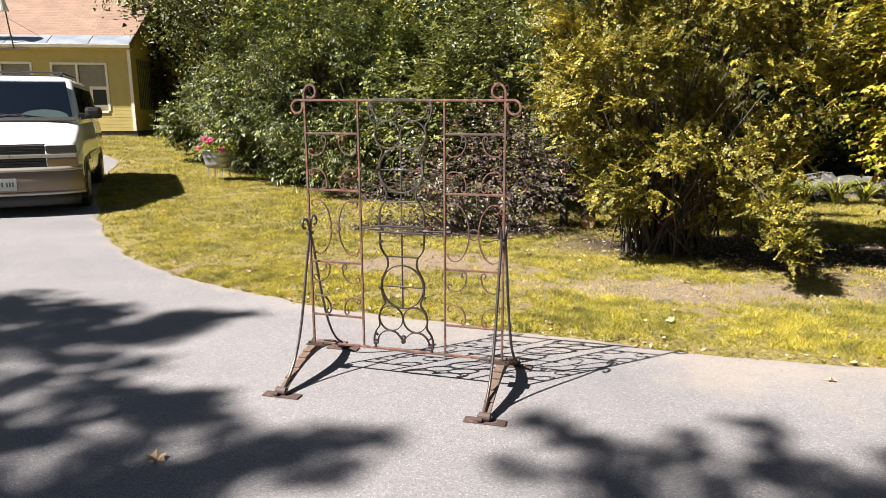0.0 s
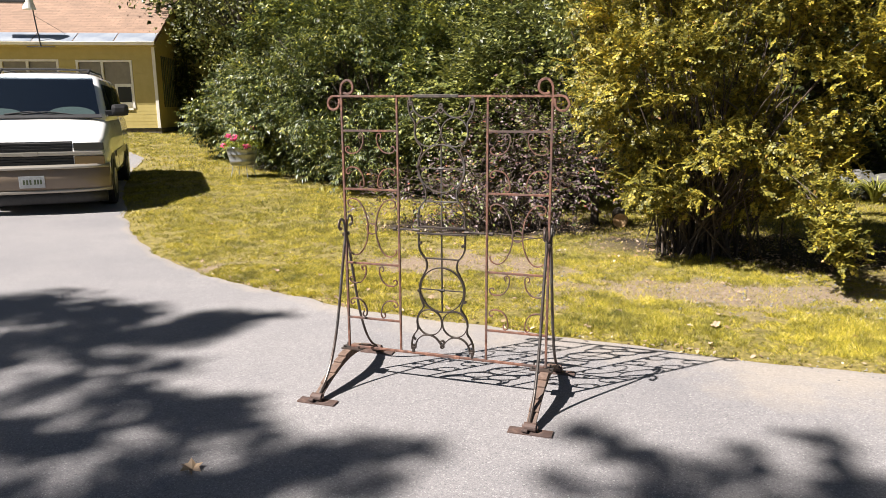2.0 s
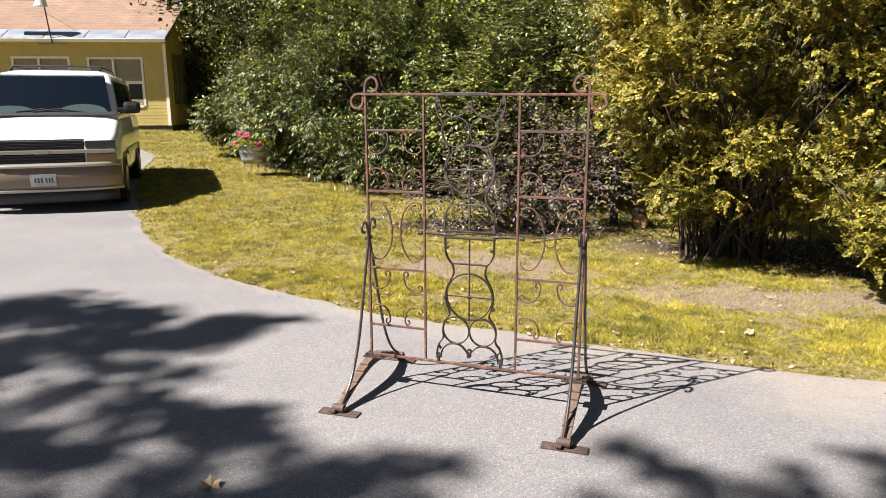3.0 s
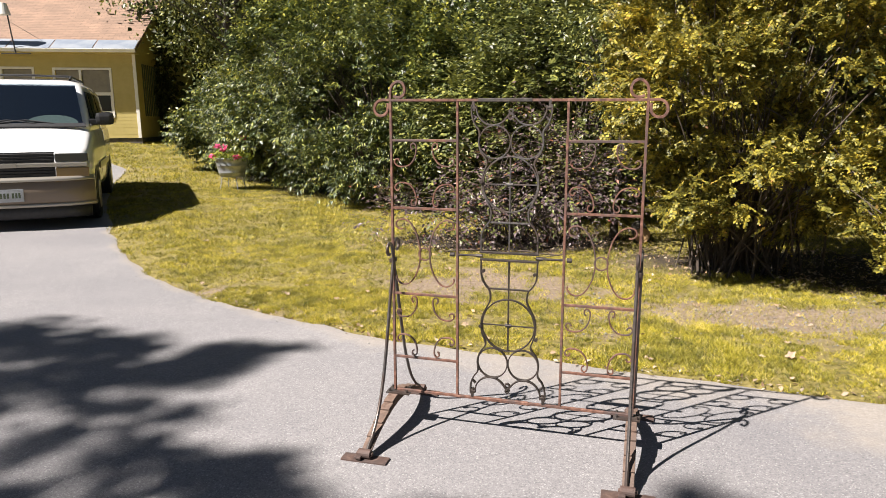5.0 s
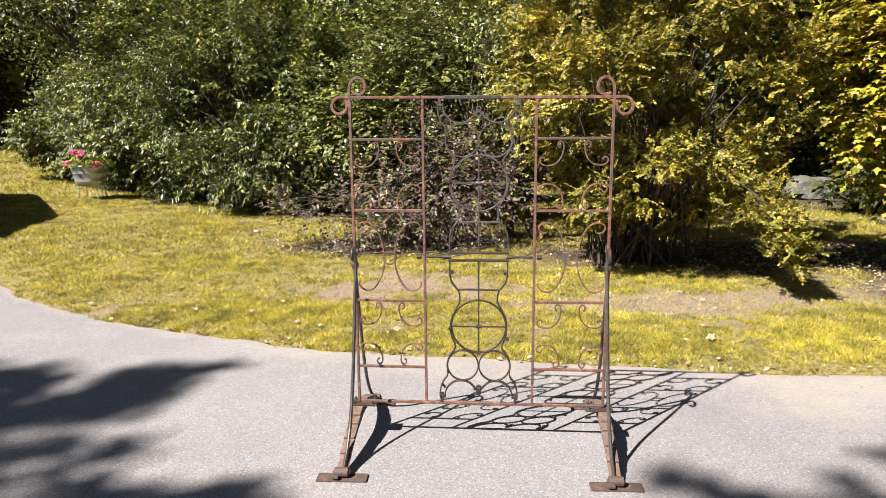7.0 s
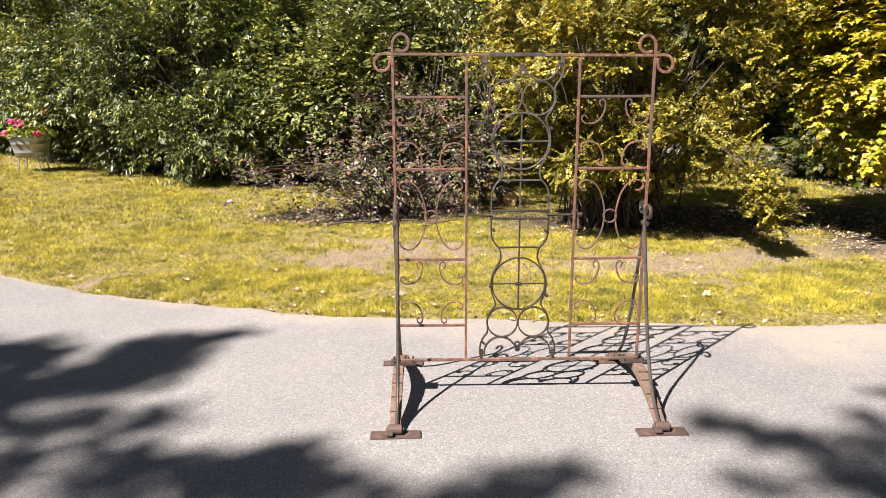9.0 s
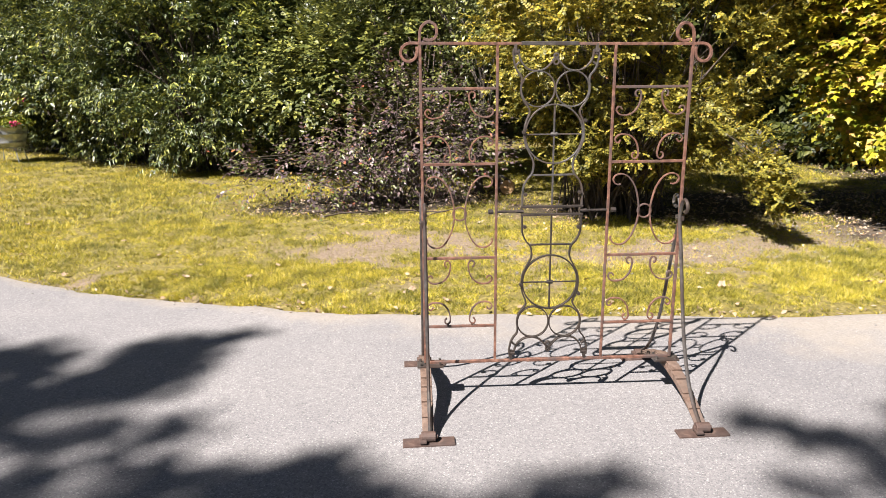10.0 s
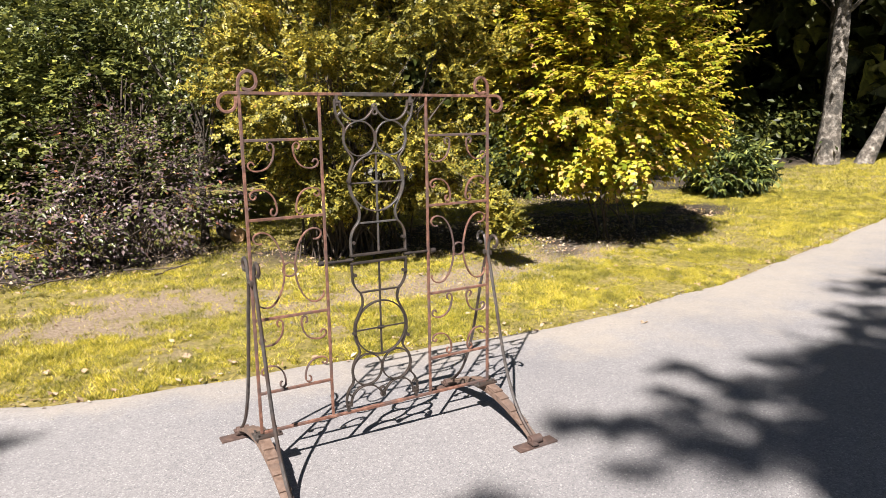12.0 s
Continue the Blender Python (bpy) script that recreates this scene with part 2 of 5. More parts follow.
def soil():
    """Thatch and moss between the blades, with a bare stony strip below the shrubs."""
    m, nodes, links, b = blank("lawn soil", 0.95)
    n = noise_node(nodes, links, 26, 6, 0.7)
    thatch = ramp(nodes, [(0.3, (0.06, 0.05, 0.012)), (0.5, (0.18, 0.145, 0.034)), (0.7, (0.33, 0.265, 0.1))])
    links.new(n.outputs["Fac"], thatch.inputs["Fac"])
    n2 = noise_node(nodes, links, 40, 6, 0.75)
    bare = ramp(nodes, [(0.32, (0.1, 0.07, 0.045)), (0.5, (0.23, 0.17, 0.12)), (0.66, (0.33, 0.265, 0.2)), (0.78, (0.5, 0.46, 0.41))])
    links.new(n2.outputs["Fac"], bare.inputs["Fac"])
    at = nodes.new("ShaderNodeAttribute")
    at.attribute_name = "bare"
    c = mix(nodes, links, at.outputs["Fac"], thatch.outputs["Color"], bare.outputs["Color"])
    # near-black litter colour that also paints shade under the shrubs
    shade_mould = ramp(nodes, [(0.35, (0.014, 0.01, 0.006)), (0.55, (0.04, 0.027, 0.016)), (0.7, (0.085, 0.058, 0.036))])
    links.new(n2.outputs["Fac"], shade_mould.inputs["Fac"])
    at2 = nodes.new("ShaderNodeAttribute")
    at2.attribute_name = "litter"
    c = mix(nodes, links, at2.outputs["Fac"], c, shade_mould.outputs["Color"])
    links.new(c, b.inputs["Base Color"])
    bump(nodes, links, b, n2.outputs["Fac"], 0.9, 0.02)
    return m


M["asphalt"], M["soil"] = asphalt(), soil()


# ---- mesh helpers ----
def mesh_from(name, verts, faces, smooth=False):
    me = bpy.data.meshes.new(name)
    me.from_pydata([tuple(v) for v in verts], [], faces)
    me.polygons.foreach_set("use_smooth", [smooth] * len(me.polygons))
    me.update()
    return me


def mesh_fast(name, co, tris):
    """A mesh of many triangles from arrays."""
    me = bpy.data.meshes.new(name)
    me.vertices.add(len(co))
    me.vertices.foreach_set("co", np.ascontiguousarray(co, dtype=np.float32).ravel())
    me.loops.add(len(tris) * 3)
    me.loops.foreach_set("vertex_index", np.ascontiguousarray(tris, dtype=np.int32).ravel())
    me.polygons.add(len(tris))
    me.polygons.foreach_set("loop_start", np.arange(0, len(tris) * 3, 3, dtype=np.int32))
    me.update(calc_edges=True)
    return me


def part(name, data, material, parent=None, label="", at=None):
    """One mesh object, from a mesh or a bmesh, under its thing."""
    if isinstance(data, bmesh.types.BMesh):
        me = bpy.data.meshes.new(name)
        bmesh.ops.recalc_face_normals(data, faces=data.faces)
        data.to_mesh(me)
        data.free()
        data = me
    ob = new(name, data)
    if material and not data.materials:
        data.materials.append(material)
    if parent:
        ob.parent = parent
    if at:
        ob.matrix_basis = at
    if label:
        ob["label"] = label
    return ob


def thing(name, label, category, m=None, group="", kind=""):
    ob = new(name)
    ob.empty_display_size = 0.1
    if m:
        ob.matrix_basis = m
    return tagged(ob, label, category, group, kind)


def box(sx, sy, sz, centre=(0, 0, 0), edge=0.0, bm=None, turn=None, segments=2):
    """A box with bevelled edges; added to bm where one is given."""
    b = bmesh.new()
    bmesh.ops.create_cube(b, size=1.0)
    bmesh.ops.scale(b, vec=(sx, sy, sz), verts=b.verts)
    if edge:
        bmesh.ops.bevel(b, geom=b.edges[:], offset=edge, segments=segments, profile=0.6, affect="EDGES")
    b.transform(Matrix.Translation(centre) @ (turn or Matrix()))
    if bm is None:
        return b
    me = bpy.data.meshes.new("tmp")
    b.to_mesh(me)
    b.free()
    bm.from_mesh(me)
    bpy.data.meshes.remove(me)
    return bm


def cyl(r, h, centre=(0, 0, 0), turn=None, sides=20, r2=None, bm=None, edge=0.0):
    b = bmesh.new()
    bmesh.ops.create_cone(b, cap_ends=True, segments=sides, radius1=r, radius2=r if r2 is None else r2, depth=h)
    if edge:
        rim = [e for e in b.edges if abs(e.verts[0].co.z - e.verts[1].co.z) < 1e-6]
        bmesh.ops.bevel(b, geom=rim, offset=edge, segments=2, profile=0.6, affect="EDGES")
    b.transform(Matrix.Translation(centre) @ (turn or Matrix()))
    if bm is None:
        return b
    me = bpy.data.meshes.new("tmp")
    b.to_mesh(me)
    b.free()
    bm.from_mesh(me)
    bpy.data.meshes.remove(me)
    return bm


def smooth_path(pts, steps=5, closed=False):
    """A Catmull-Rom curve through the points."""
    p = [np.array(q, float) for q in pts]
    n = len(p)
    out = []
    for i in range(n if closed else n - 1):
        a, b = p[i], p[(i + 1) % n]
        z = p[i - 1] if closed or i > 0 else 2 * a - b
        c = p[(i + 2) % n] if closed or i + 2 < n else 2 * b - a
        for k in range(steps):
            t = k / steps
            out.append(0.5 * (2 * a + (b - z) * t + (2 * z - 5 * a + 4 * b - c) * t * t + (3 * a - z - 3 * b + c) * t ** 3))
    if not closed:
        out.append(p[-1])
    return out


def bar(pts, wide, deep, plane="uz", closed=False, offset=0.0, rounded=0.25, verts=None, faces=None):
    """A bar swept along a flat path; plane 'uz' lies in the screen, 'nz' stands across it. Returns verts and faces, to be joined."""
    verts = [] if verts is None else verts
    faces = [] if faces is None else faces
    p = [np.array(q, float) for q in pts]
    n = len(p)
    w, d = wide / 2, deep / 2
    c = min(w, d) * rounded
    ring = [(-w + c, -d), (w - c, -d), (w, -d + c), (w, d - c), (w - c, d), (-w + c, d), (-w, d - c), (-w, -d + c)]
    start = len(verts)
    for i in range(n):
        a = p[i - 1] if closed or i > 0 else p[i]
        b = p[(i + 1) % n] if closed or i + 1 < n else p[i]
        t = (b - a) / max(np.linalg.norm(b - a), 1e-9)
        m = np.array((-t[1], t[0]))
        for x, y in ring:
            q = p[i] + m * x
            verts.append((q[0], y + offset, q[1]) if plane == "uz" else (y + offset, q[0], q[1]))
    k = len(ring)
    for i in range(n if closed else n - 1):
        j = (i + 1) % n
        for s in range(k):
            faces.append((start + i * k + s, start + i * k + (s + 1) % k, start + j * k + (s + 1) % k, start + j * k + s))
    if not closed:
        faces.append(tuple(start + s for s in range(k)))
        faces.append(tuple(start + (n - 1) * k + s for s in reversed(range(k))))
    return verts, faces


def fixed(name, verts, faces, smooth=False):
    """A mesh with its normals turned outwards."""
    bm = bmesh.new()
    me = mesh_from(name, verts, faces)
    bm.from_mesh(me)
    bmesh.ops.recalc_face_normals(bm, faces=bm.faces)
    bm.to_mesh(me)
    bm.free()
    if smooth:
        me.polygons.foreach_set("use_smooth", [True] * len(me.polygons))
        me.update()
    return me


def tubes(name, paths, sides=6):
    """Tapered round branches: each path is a list of (point, radius)."""
    co, tris = [], []
    base = 0
    for path in paths:
        pts = np.array([p for p, r in path], float)
        rad = np.array([r for p, r in path], float)
        t = np.gradient(pts, axis=0)
        t /= np.linalg.norm(t, axis=1)[:, None] + 1e-9
        ref = np.array((0.31, 0.95, 0.05)) if abs(t[0][2]) > 0.7 else np.array((0, 0, 1.0))
        x = np.cross(t, ref)
        x /= np.linalg.norm(x, axis=1)[:, None] + 1e-9
        y = np.cross(t, x)
        ang = np.linspace(0, 2 * math.pi, sides, endpoint=False)
        ring = pts[:, None] + rad[:, None, None] * (np.cos(ang)[None, :, None] * x[:, None] + np.sin(ang)[None, :, None] * y[:, None])
        co.append(ring.reshape(-1, 3))
        n = len(pts)
        for i in range(n - 1):
            for s in range(sides):
                a, b = base + i * sides + s, base + i * sides + (s + 1) % sides
                c, d = b + sides, a + sides
                tris.append((a, b, c))
                tris.append((a, c, d))
        base += n * sides
    me = mesh_fast(name, np.concatenate(co), np.array(tris))
    me.polygons.foreach_set("use_smooth", [True] * len(me.polygons))
    return me


# leaf shapes: along x from the stalk, y across, a slight fold and droop in z
LEAF = (np.array([(0, 0, 0), (0.4, 0.27, 0.06), (1, 0, -0.12), (0.4, -0.27, 0.06)]), np.array([(0, 2, 1), (0, 3, 2)]))
LONG = (np.array([(0, 0, 0), (0.45, 0.16, 0.05), (1, 0, -0.15), (0.45, -0.16, 0.05)]), np.array([(0, 2, 1), (0, 3, 2)]))
LOBED = (np.array([(0, 0, 0), (0.46, 0.5, -0.06), (0.6, 0.24, 0.03), (1, 0, -0.18), (0.6, -0.24, 0.03), (0.46, -0.5, -0.06)]), np.array([(0, 2, 1), (0, 3, 2), (0, 4, 3), (0, 5, 4)]))
OVAL = (np.array([(0, 0, 0), (0.52, 0.4, 0.08), (1, 0, -0.14), (0.52, -0.4, 0.08)]), np.array([(0, 2, 1), (0, 3, 2)]))
BROAD = (np.array([(0, 0, 0), (0.18, 0.3, 0.03), (0.55, 0.4, 0.0), (1, 0, -0.2), (0.55, -0.4, 0.0), (0.18, -0.3, 0.03), (0.5, 0, 0.06)]),
         np.array([(6, 1, 0), (6, 2, 1), (6, 3, 2), (6, 4, 3), (6, 5, 4), (6, 0, 5)]))


def leaf_mesh(name, centres, normals, sizes, shape, rng, along=None, spin=1.0):
    """Leaves of one shape: at each centre one, facing its normal, its length in a random or a given direction."""
    n = len(centres)
    normals = normals / (np.linalg.norm(normals, axis=1)[:, None] + 1e-9)
    a = rng.normal(size=(n, 3)) * spin
    if along is not None:
        a += along
    a -= (a * normals).sum(1)[:, None] * normals
    a /= np.linalg.norm(a, axis=1)[:, None] + 1e-9
    b = np.cross(normals, a)
    tv, tf = shape
    co = centres[:, None] + sizes[:, None, None] * (tv[None, :, 0:1] * a[:, None] + tv[None, :, 1:2] * b[:, None] + tv[None, :, 2:3] * normals[:, None])
    tris = (tf[None] + (np.arange(n) * len(tv))[:, None, None]).reshape(-1, 3)
    return mesh_fast(name, co.reshape(-1, 3), tris)


def clump_leaves(rng, clumps, per, spread, flat=0.6):
    """Leaf centres and normals scattered round clump centres (point, outward way, size)."""
    cs, ns = [], []
    for p, out, k in clumps:
        q = rng.normal(size=(int(per * k * k), 3)) * spread * k
        q[:, 2] *= flat
        cs.append(p + q)
        ns.append(out * 0.7 + np.array((-0.15, -0.1, 0.75)) + rng.normal(size=q.shape) * 0.55)
    return np.concatenate(cs), np.concatenate(ns)


def sprays(rng, clumps, twigs, long, pairs, spread, droop=0.3, up=0.2, out=0.8, roll=0.35, angle=55, wild=0.4, flat=0.7):
    """Leafy twigs round clump centres: pairs of leaves along each twig and one at its tip. Returns centres, normals and leaf directions."""
    P, O, K = (np.array([c[i] for c in clumps], float) for i in range(3))
    times = np.maximum(1, np.round(twigs * K * K + rng.random(len(K)) - 0.5)).astype(int)
    P, O, K = np.repeat(P, times, 0), np.repeat(O, times, 0), np.repeat(K, times)
    n = len(P)
    q = rng.normal(size=(n, 3)) * (spread * K)[:, None]
    q[:, 2] *= flat
    d = O * out + np.array((-0.1, -0.08, up)) + rng.normal(size=(n, 3)) * wild
    d /= np.linalg.norm(d, axis=1)[:, None] + 1e-9
    side = np.cross(d, (0, 0, 1.0)) + 1e-6
    side /= np.linalg.norm(side, axis=1)[:, None]
    lift = np.cross(side, d)
    a = rng.normal(size=n)[:, None] * roll
    side, lift = side * np.cos(a) + lift * np.sin(a), lift * np.cos(a) - side * np.sin(a)
    reach = long * (0.6 + 0.7 * rng.random(n))[:, None]
    ca, sa = math.cos(radians(angle)), math.sin(radians(angle))
    cs, ns, al = [], [], []
    for j in range(pairs + 1):
        t = (j + 0.4) / (pairs + 0.4)
        at = P + q + d * reach * t - np.array((0, 0, 0.35)) * reach * t * t * droop
        for way in ((0,) if j == pairs else (-1, 1)):
            lead = d if way == 0 else d * ca + side * sa * way
            lead = lead - np.array((0, 0, 1.0)) * droop * (0.5 + rng.random(n))[:, None] + rng.normal(size=(n, 3)) * 0.16
            lead /= np.linalg.norm(lead, axis=1)[:, None] + 1e-9
            face = lift + np.array((-0.42, -0.32, 0.4)) + rng.normal(size=(n, 3)) * 0.22
            face -= (face * lead).sum(1)[:, None] * lead
            cs.append(at), ns.append(face), al.append(lead)
    return np.concatenate(cs), np.concatenate(ns), np.concatenate(al)


def shell(rng, blobs, count, inner=0.72, low=0.05, gap=-0.12, grain=1.5):
    """Clump places over the outside of some rounded masses (centre, radii), with a few further in."""
    out = []
    weights = np.array([r[0] * r[2] for c, r in blobs])
    weights = weights / weights.sum()
    while len(out) < count:
        c, r = blobs[rng.choice(len(blobs), p=weights)]
        c, r = np.array(c, float), np.array(r, float)
        d = rng.normal(size=3)
        d /= np.linalg.norm(d)
        k = inner + (1.06 - inner) * rng.random() ** 0.6
        p = c + d * r * k
        if p[2] < low or noise.noise(Vector(p) * grain) < gap:
            continue
        if any(np.linalg.norm((p - np.array(c2)) / np.array(r2)) < inner * 0.8 for c2, r2 in blobs):
            continue
        out.append((p, d, 0.7 + 0.6 * rng.random()))
    return out


def branch(rng, a, b, r0, r1=0.003, sag=0.25, steps=6):
    """A bowed branch from a to b, rising before it leans out."""
    a, b = np.array(a, float), np.array(b, float)
    mid = a * 0.5 + b * 0.5 + np.array((0, 0, np.linalg.norm(b - a) * sag)) + rng.normal(size=3) * 0.06 * np.linalg.norm(b - a)
    path = []
    for i in range(steps + 1):
        t = i / steps
        path.append(((1 - t) ** 2 * a + 2 * t * (1 - t) * mid + t * t * b, r0 + (r1 - r0) * t ** 0.8))
    return path


def shrub(name, label, category, feet, blobs, clumps, per, spread, size, shape, leaf, stem, seed, inner=0.72, stems=60, r0=0.022, low=0.05, extra=(), flat=0.6, gap=-0.12, grain=1.5, shoots=0, sunlit_leaf=None, twig=None):
    """A many-stemmed shrub: stems from its feet to its leaf clumps, and the foliage."""
    rng = np.random.default_rng(seed)
    cl = shell(rng, blobs, clumps, inner, low, gap, grain) + list(extra)
    top = thing(name, label, category, pose(*feet[0]))
    back = pose(*feet[0]).inverted()
    paths = []
    bough = len(cl) - len(extra)
    for i in range(bough, len(cl), 9):
        paths.append(branch(rng, np.array((0.95, 8.5, 1.35)) + rng.normal(size=3) * 0.15, cl[i][0], 0.007, sag=0.14))
    for i in rng.choice(bough, min(stems, bough), replace=False):
        f = np.array(feet[rng.integers(len(feet))]) + rng.normal(size=3) * np.array((0.19, 0.19, 0))
        f[2] = feet[0][2] - 0.05
        paths.append(branch(rng, f, cl[i][0], r0 * (0.5 + rng.random()), sag=0.12 + 0.2 * rng.random()))
    single = min(24, len(paths) // 3)
    for path in paths[:single]:
        part("stem", tubes("stem", [path], 6), stem, top).matrix_parent_inverse = back
    rest = tagged(part("branching", tubes("branching", paths[single:], 5), stem, top), kind="stuff")
    rest.matrix_parent_inverse = back
    c, n, al = sprays(rng, cl, per, spread=spread, flat=flat, **twig)
    # young shoots standing up from the crown, leafy to the tip
    high = sorted(range(bough), key=lambda i: -cl[i][0][2] + 1.6 * rng.random())[:shoots]
    young = ([], [])
    for i in high:
        p, long = cl[i][0], 0.25 + 0.4 * rng.random()
        way = np.array((0, 0, 1.0)) + rng.normal(size=3) * 0.3 + cl[i][1] * 0.25
        t = np.arange(0, 1, 0.055)
        q = p + way * (t * long)[:, None] + rng.normal(size=(len(t), 3)) * 0.018
        side = np.stack([np.cos(t * 44), np.sin(t * 44), 0.9 + 0 * t], 1)
        young[0].append(q)
        young[1].append(side)
    if shoots:
        yc = np.concatenate(young[0])
        tip = leaf_mesh("young_growth", yc, np.concatenate(young[1]), size * (0.6 + 0.6 * rng.random(len(yc))), shape, rng)
        tagged(part("young_growth", tip, sunlit_leaf or leaf, top), kind="stuff").matrix_parent_inverse = back
    keep = c[:, 2] > feet[0][2] + 0.02
    c, n, al = c[keep], n[keep], al[keep]
    f = part("foliage", leaf_mesh("foliage", c, n, size * (0.6 + 0.7 * rng.random(len(c))), shape, rng, al, 0.05), leaf, top)
    f.matrix_parent_inverse = back
    return top


# ---- ground ----
def rise(x, y):
    """The land is level round the screen and climbs gently towards the house."""
    s = np.maximum(0.0, (np.asarray(x) + 3.5) * -0.85 + (np.asarray(y) - 7.0) * 0.53)
    return np.where(s < 8, 0.0025 * s * s, 0.16 + 0.06 * (np.minimum(s, 20) - 8))


EDGE = [(60, 9.5), (30, 7.2), (20, 6.3), (12, 5.85), (7.5, 5.65), (4.0, 5.48), (1.8, 5.5), (0.6, 5.68), (-0.2, 5.9), (-1.2, 6.2), (-2.2, 6.52), (-2.8, 6.82),
        (-3.4, 7.15), (-4.0, 7.52), (-4.75, 8.12), (-5.55, 8.95), (-6.3, 10.0), (-7.0, 11.1), (-8.1, 12.9), (-9.3, 15.3), (-10.25, 17.4), (-11.9, 19.1), (-14.8, 21.4)]
edge_line = np.array(smooth_path(EDGE, 6))
rng = np.random.default_rng(5)
wob = np.array([noise.noise((float(i) * 0.37, 1.7, 0.0)) for i in range(len(edge_line))])
edge_tan = np.gradient(edge_line, axis=0)
edge_tan /= np.linalg.norm(edge_tan, axis=1)[:, None]
edge_out = np.stack([-edge_tan[:, 1], edge_tan[:, 0]], 1)  # towards the asphalt
edge_line = edge_line + edge_out * (wob * 0.06)[:, None]


def lawn_side(x, y):
    """How far a place lies inside the lawn; negative on the asphalt. The edge runs steadily from right to left."""
    line = edge_line[::-1]
    slope = np.gradient(line[:, 1], line[:, 0])
    x, y = np.asarray(x, float), np.asarray(y, float)
    return (y - np.interp(x, line[:, 0], line[:, 1])) / np.sqrt(1 + np.interp(x, line[:, 0], slope) ** 2)


LATTICE = np.random.default_rng(2).random((256, 256)) * 2 - 1


def patchy(x, y, scale, shift=0.0):
    """Smooth noise between -1 and 1 over the plan, for whole arrays."""
    u, v = np.asarray(x, float) * scale + shift, np.asarray(y, float) * scale + shift * 1.7
    i, j = np.floor(u).astype(int), np.floor(v).astype(int)
    f, g = u - i, v - j
    f, g = f * f * (3 - 2 * f), g * g * (3 - 2 * g)
    a, b = LATTICE[i % 256, j % 256], LATTICE[(i + 1) % 256, j % 256]
    c, d = LATTICE[i % 256, (j + 1) % 256], LATTICE[(i + 1) % 256, (j + 1) % 256]
    return (a * (1 - f) + b * f) * (1 - g) + (c * (1 - f) + d * f) * g


def bareness(x, y):
    """The stony strip under the shrubs and the dust at the lawn's edge."""
    x, y = np.asarray(x, float), np.asarray(y, float)
    n = 0.6 * patchy(x, y, 1.3, 4.0) + 0.4 * patchy(x, y, 4.1, 9.0)
    strip = 1.1 - np.abs((y - (7.2 - 0.02 * (x - 1.5) + 0.3 * np.maximum(0, -x))) / 0.6) - np.maximum(0, np.abs(x - 1.6) - 2.6) * 0.8
    worn = 0.9 * patchy(x, y, 1.4, 3.0) + 0.8 * patchy(x, y, 4.6, 6.0) + 0.5 * patchy(x, y, 13, 2.0) - 0.8 + 0.62 * np.exp(-((x + 2.0) / 2.4) ** 2 - ((y - 7.8) / 1.5) ** 2) + 0.65 * np.exp(-((x + 0.8) / 1.5) ** 2 - ((y - 7.7) / 0.8) ** 2) + 0.75 * np.exp(-((x + 1.6) / 1.3) ** 2 - ((y - 8.4) / 0.5) ** 2)
    return np.clip(np.maximum(strip * 1.2 + n * 1.1, worn), 0, 1)


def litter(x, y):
    """Leaf litter under shrubs and on the woods' floor, coloured dark to deepen shade."""
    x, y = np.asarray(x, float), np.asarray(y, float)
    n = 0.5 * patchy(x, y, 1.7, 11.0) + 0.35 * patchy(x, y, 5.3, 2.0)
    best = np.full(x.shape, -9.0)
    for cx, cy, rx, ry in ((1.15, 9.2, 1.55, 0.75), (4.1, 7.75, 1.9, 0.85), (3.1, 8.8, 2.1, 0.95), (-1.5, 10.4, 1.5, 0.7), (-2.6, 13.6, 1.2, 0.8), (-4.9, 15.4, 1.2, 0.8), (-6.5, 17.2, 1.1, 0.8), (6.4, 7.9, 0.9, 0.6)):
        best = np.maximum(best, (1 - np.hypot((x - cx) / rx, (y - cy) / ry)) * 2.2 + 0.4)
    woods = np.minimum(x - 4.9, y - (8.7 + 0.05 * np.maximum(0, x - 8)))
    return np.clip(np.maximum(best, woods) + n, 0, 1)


def soil_level(x, y):
    """The soil's height: a low bank at the lawn's edge, slightly lumpy beyond, sunk below the asphalt."""
    d = lawn_side(x, y)
    return rise(x, y) + np.clip((d - 0.02) / 0.3, -1, 1) * 0.02 + np.where(d > 0.4, patchy(x, y, 0.8) * 0.02, 0) - np.where(d < 0, 0.02, 0)


def ground():
    xs = np.concatenate([np.linspace(-140, -16, 10), np.arange(-14, -8, 0.25), np.arange(-8, 7, 0.125), np.arange(7, 20, 0.5), np.linspace(20, 140, 12)])
    ys = np.concatenate([np.linspace(-140, -8, 8), np.arange(-6, 5, 0.5), np.arange(5, 11, 0.125), np.arange(11, 20, 0.25), np.linspace(22, 200, 14)])
    gx, gy = np.meshgrid(xs, ys)
    z = soil_level(gx, gy)
    w, h = len(xs), len(ys)
    verts = np.stack([gx.ravel(), gy.ravel(), z.ravel()], 1)
    faces = [(j * w + i, j * w + i + 1, (j + 1) * w + i + 1, (j + 1) * w + i) for j in range(h - 1) for i in range(w - 1)]
    me = mesh_from("ground", verts, faces, True)
    at = me.attributes.new("bare", "FLOAT", "POINT")
    at.data.foreach_set("value", bareness(gx, gy).ravel().astype(np.float32))
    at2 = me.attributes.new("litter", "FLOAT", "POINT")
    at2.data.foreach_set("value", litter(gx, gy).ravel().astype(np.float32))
    tagged(part("ground", me, M["soil"]), "lawn soil with thatch and a stony bare strip", "ground", kind="structure")


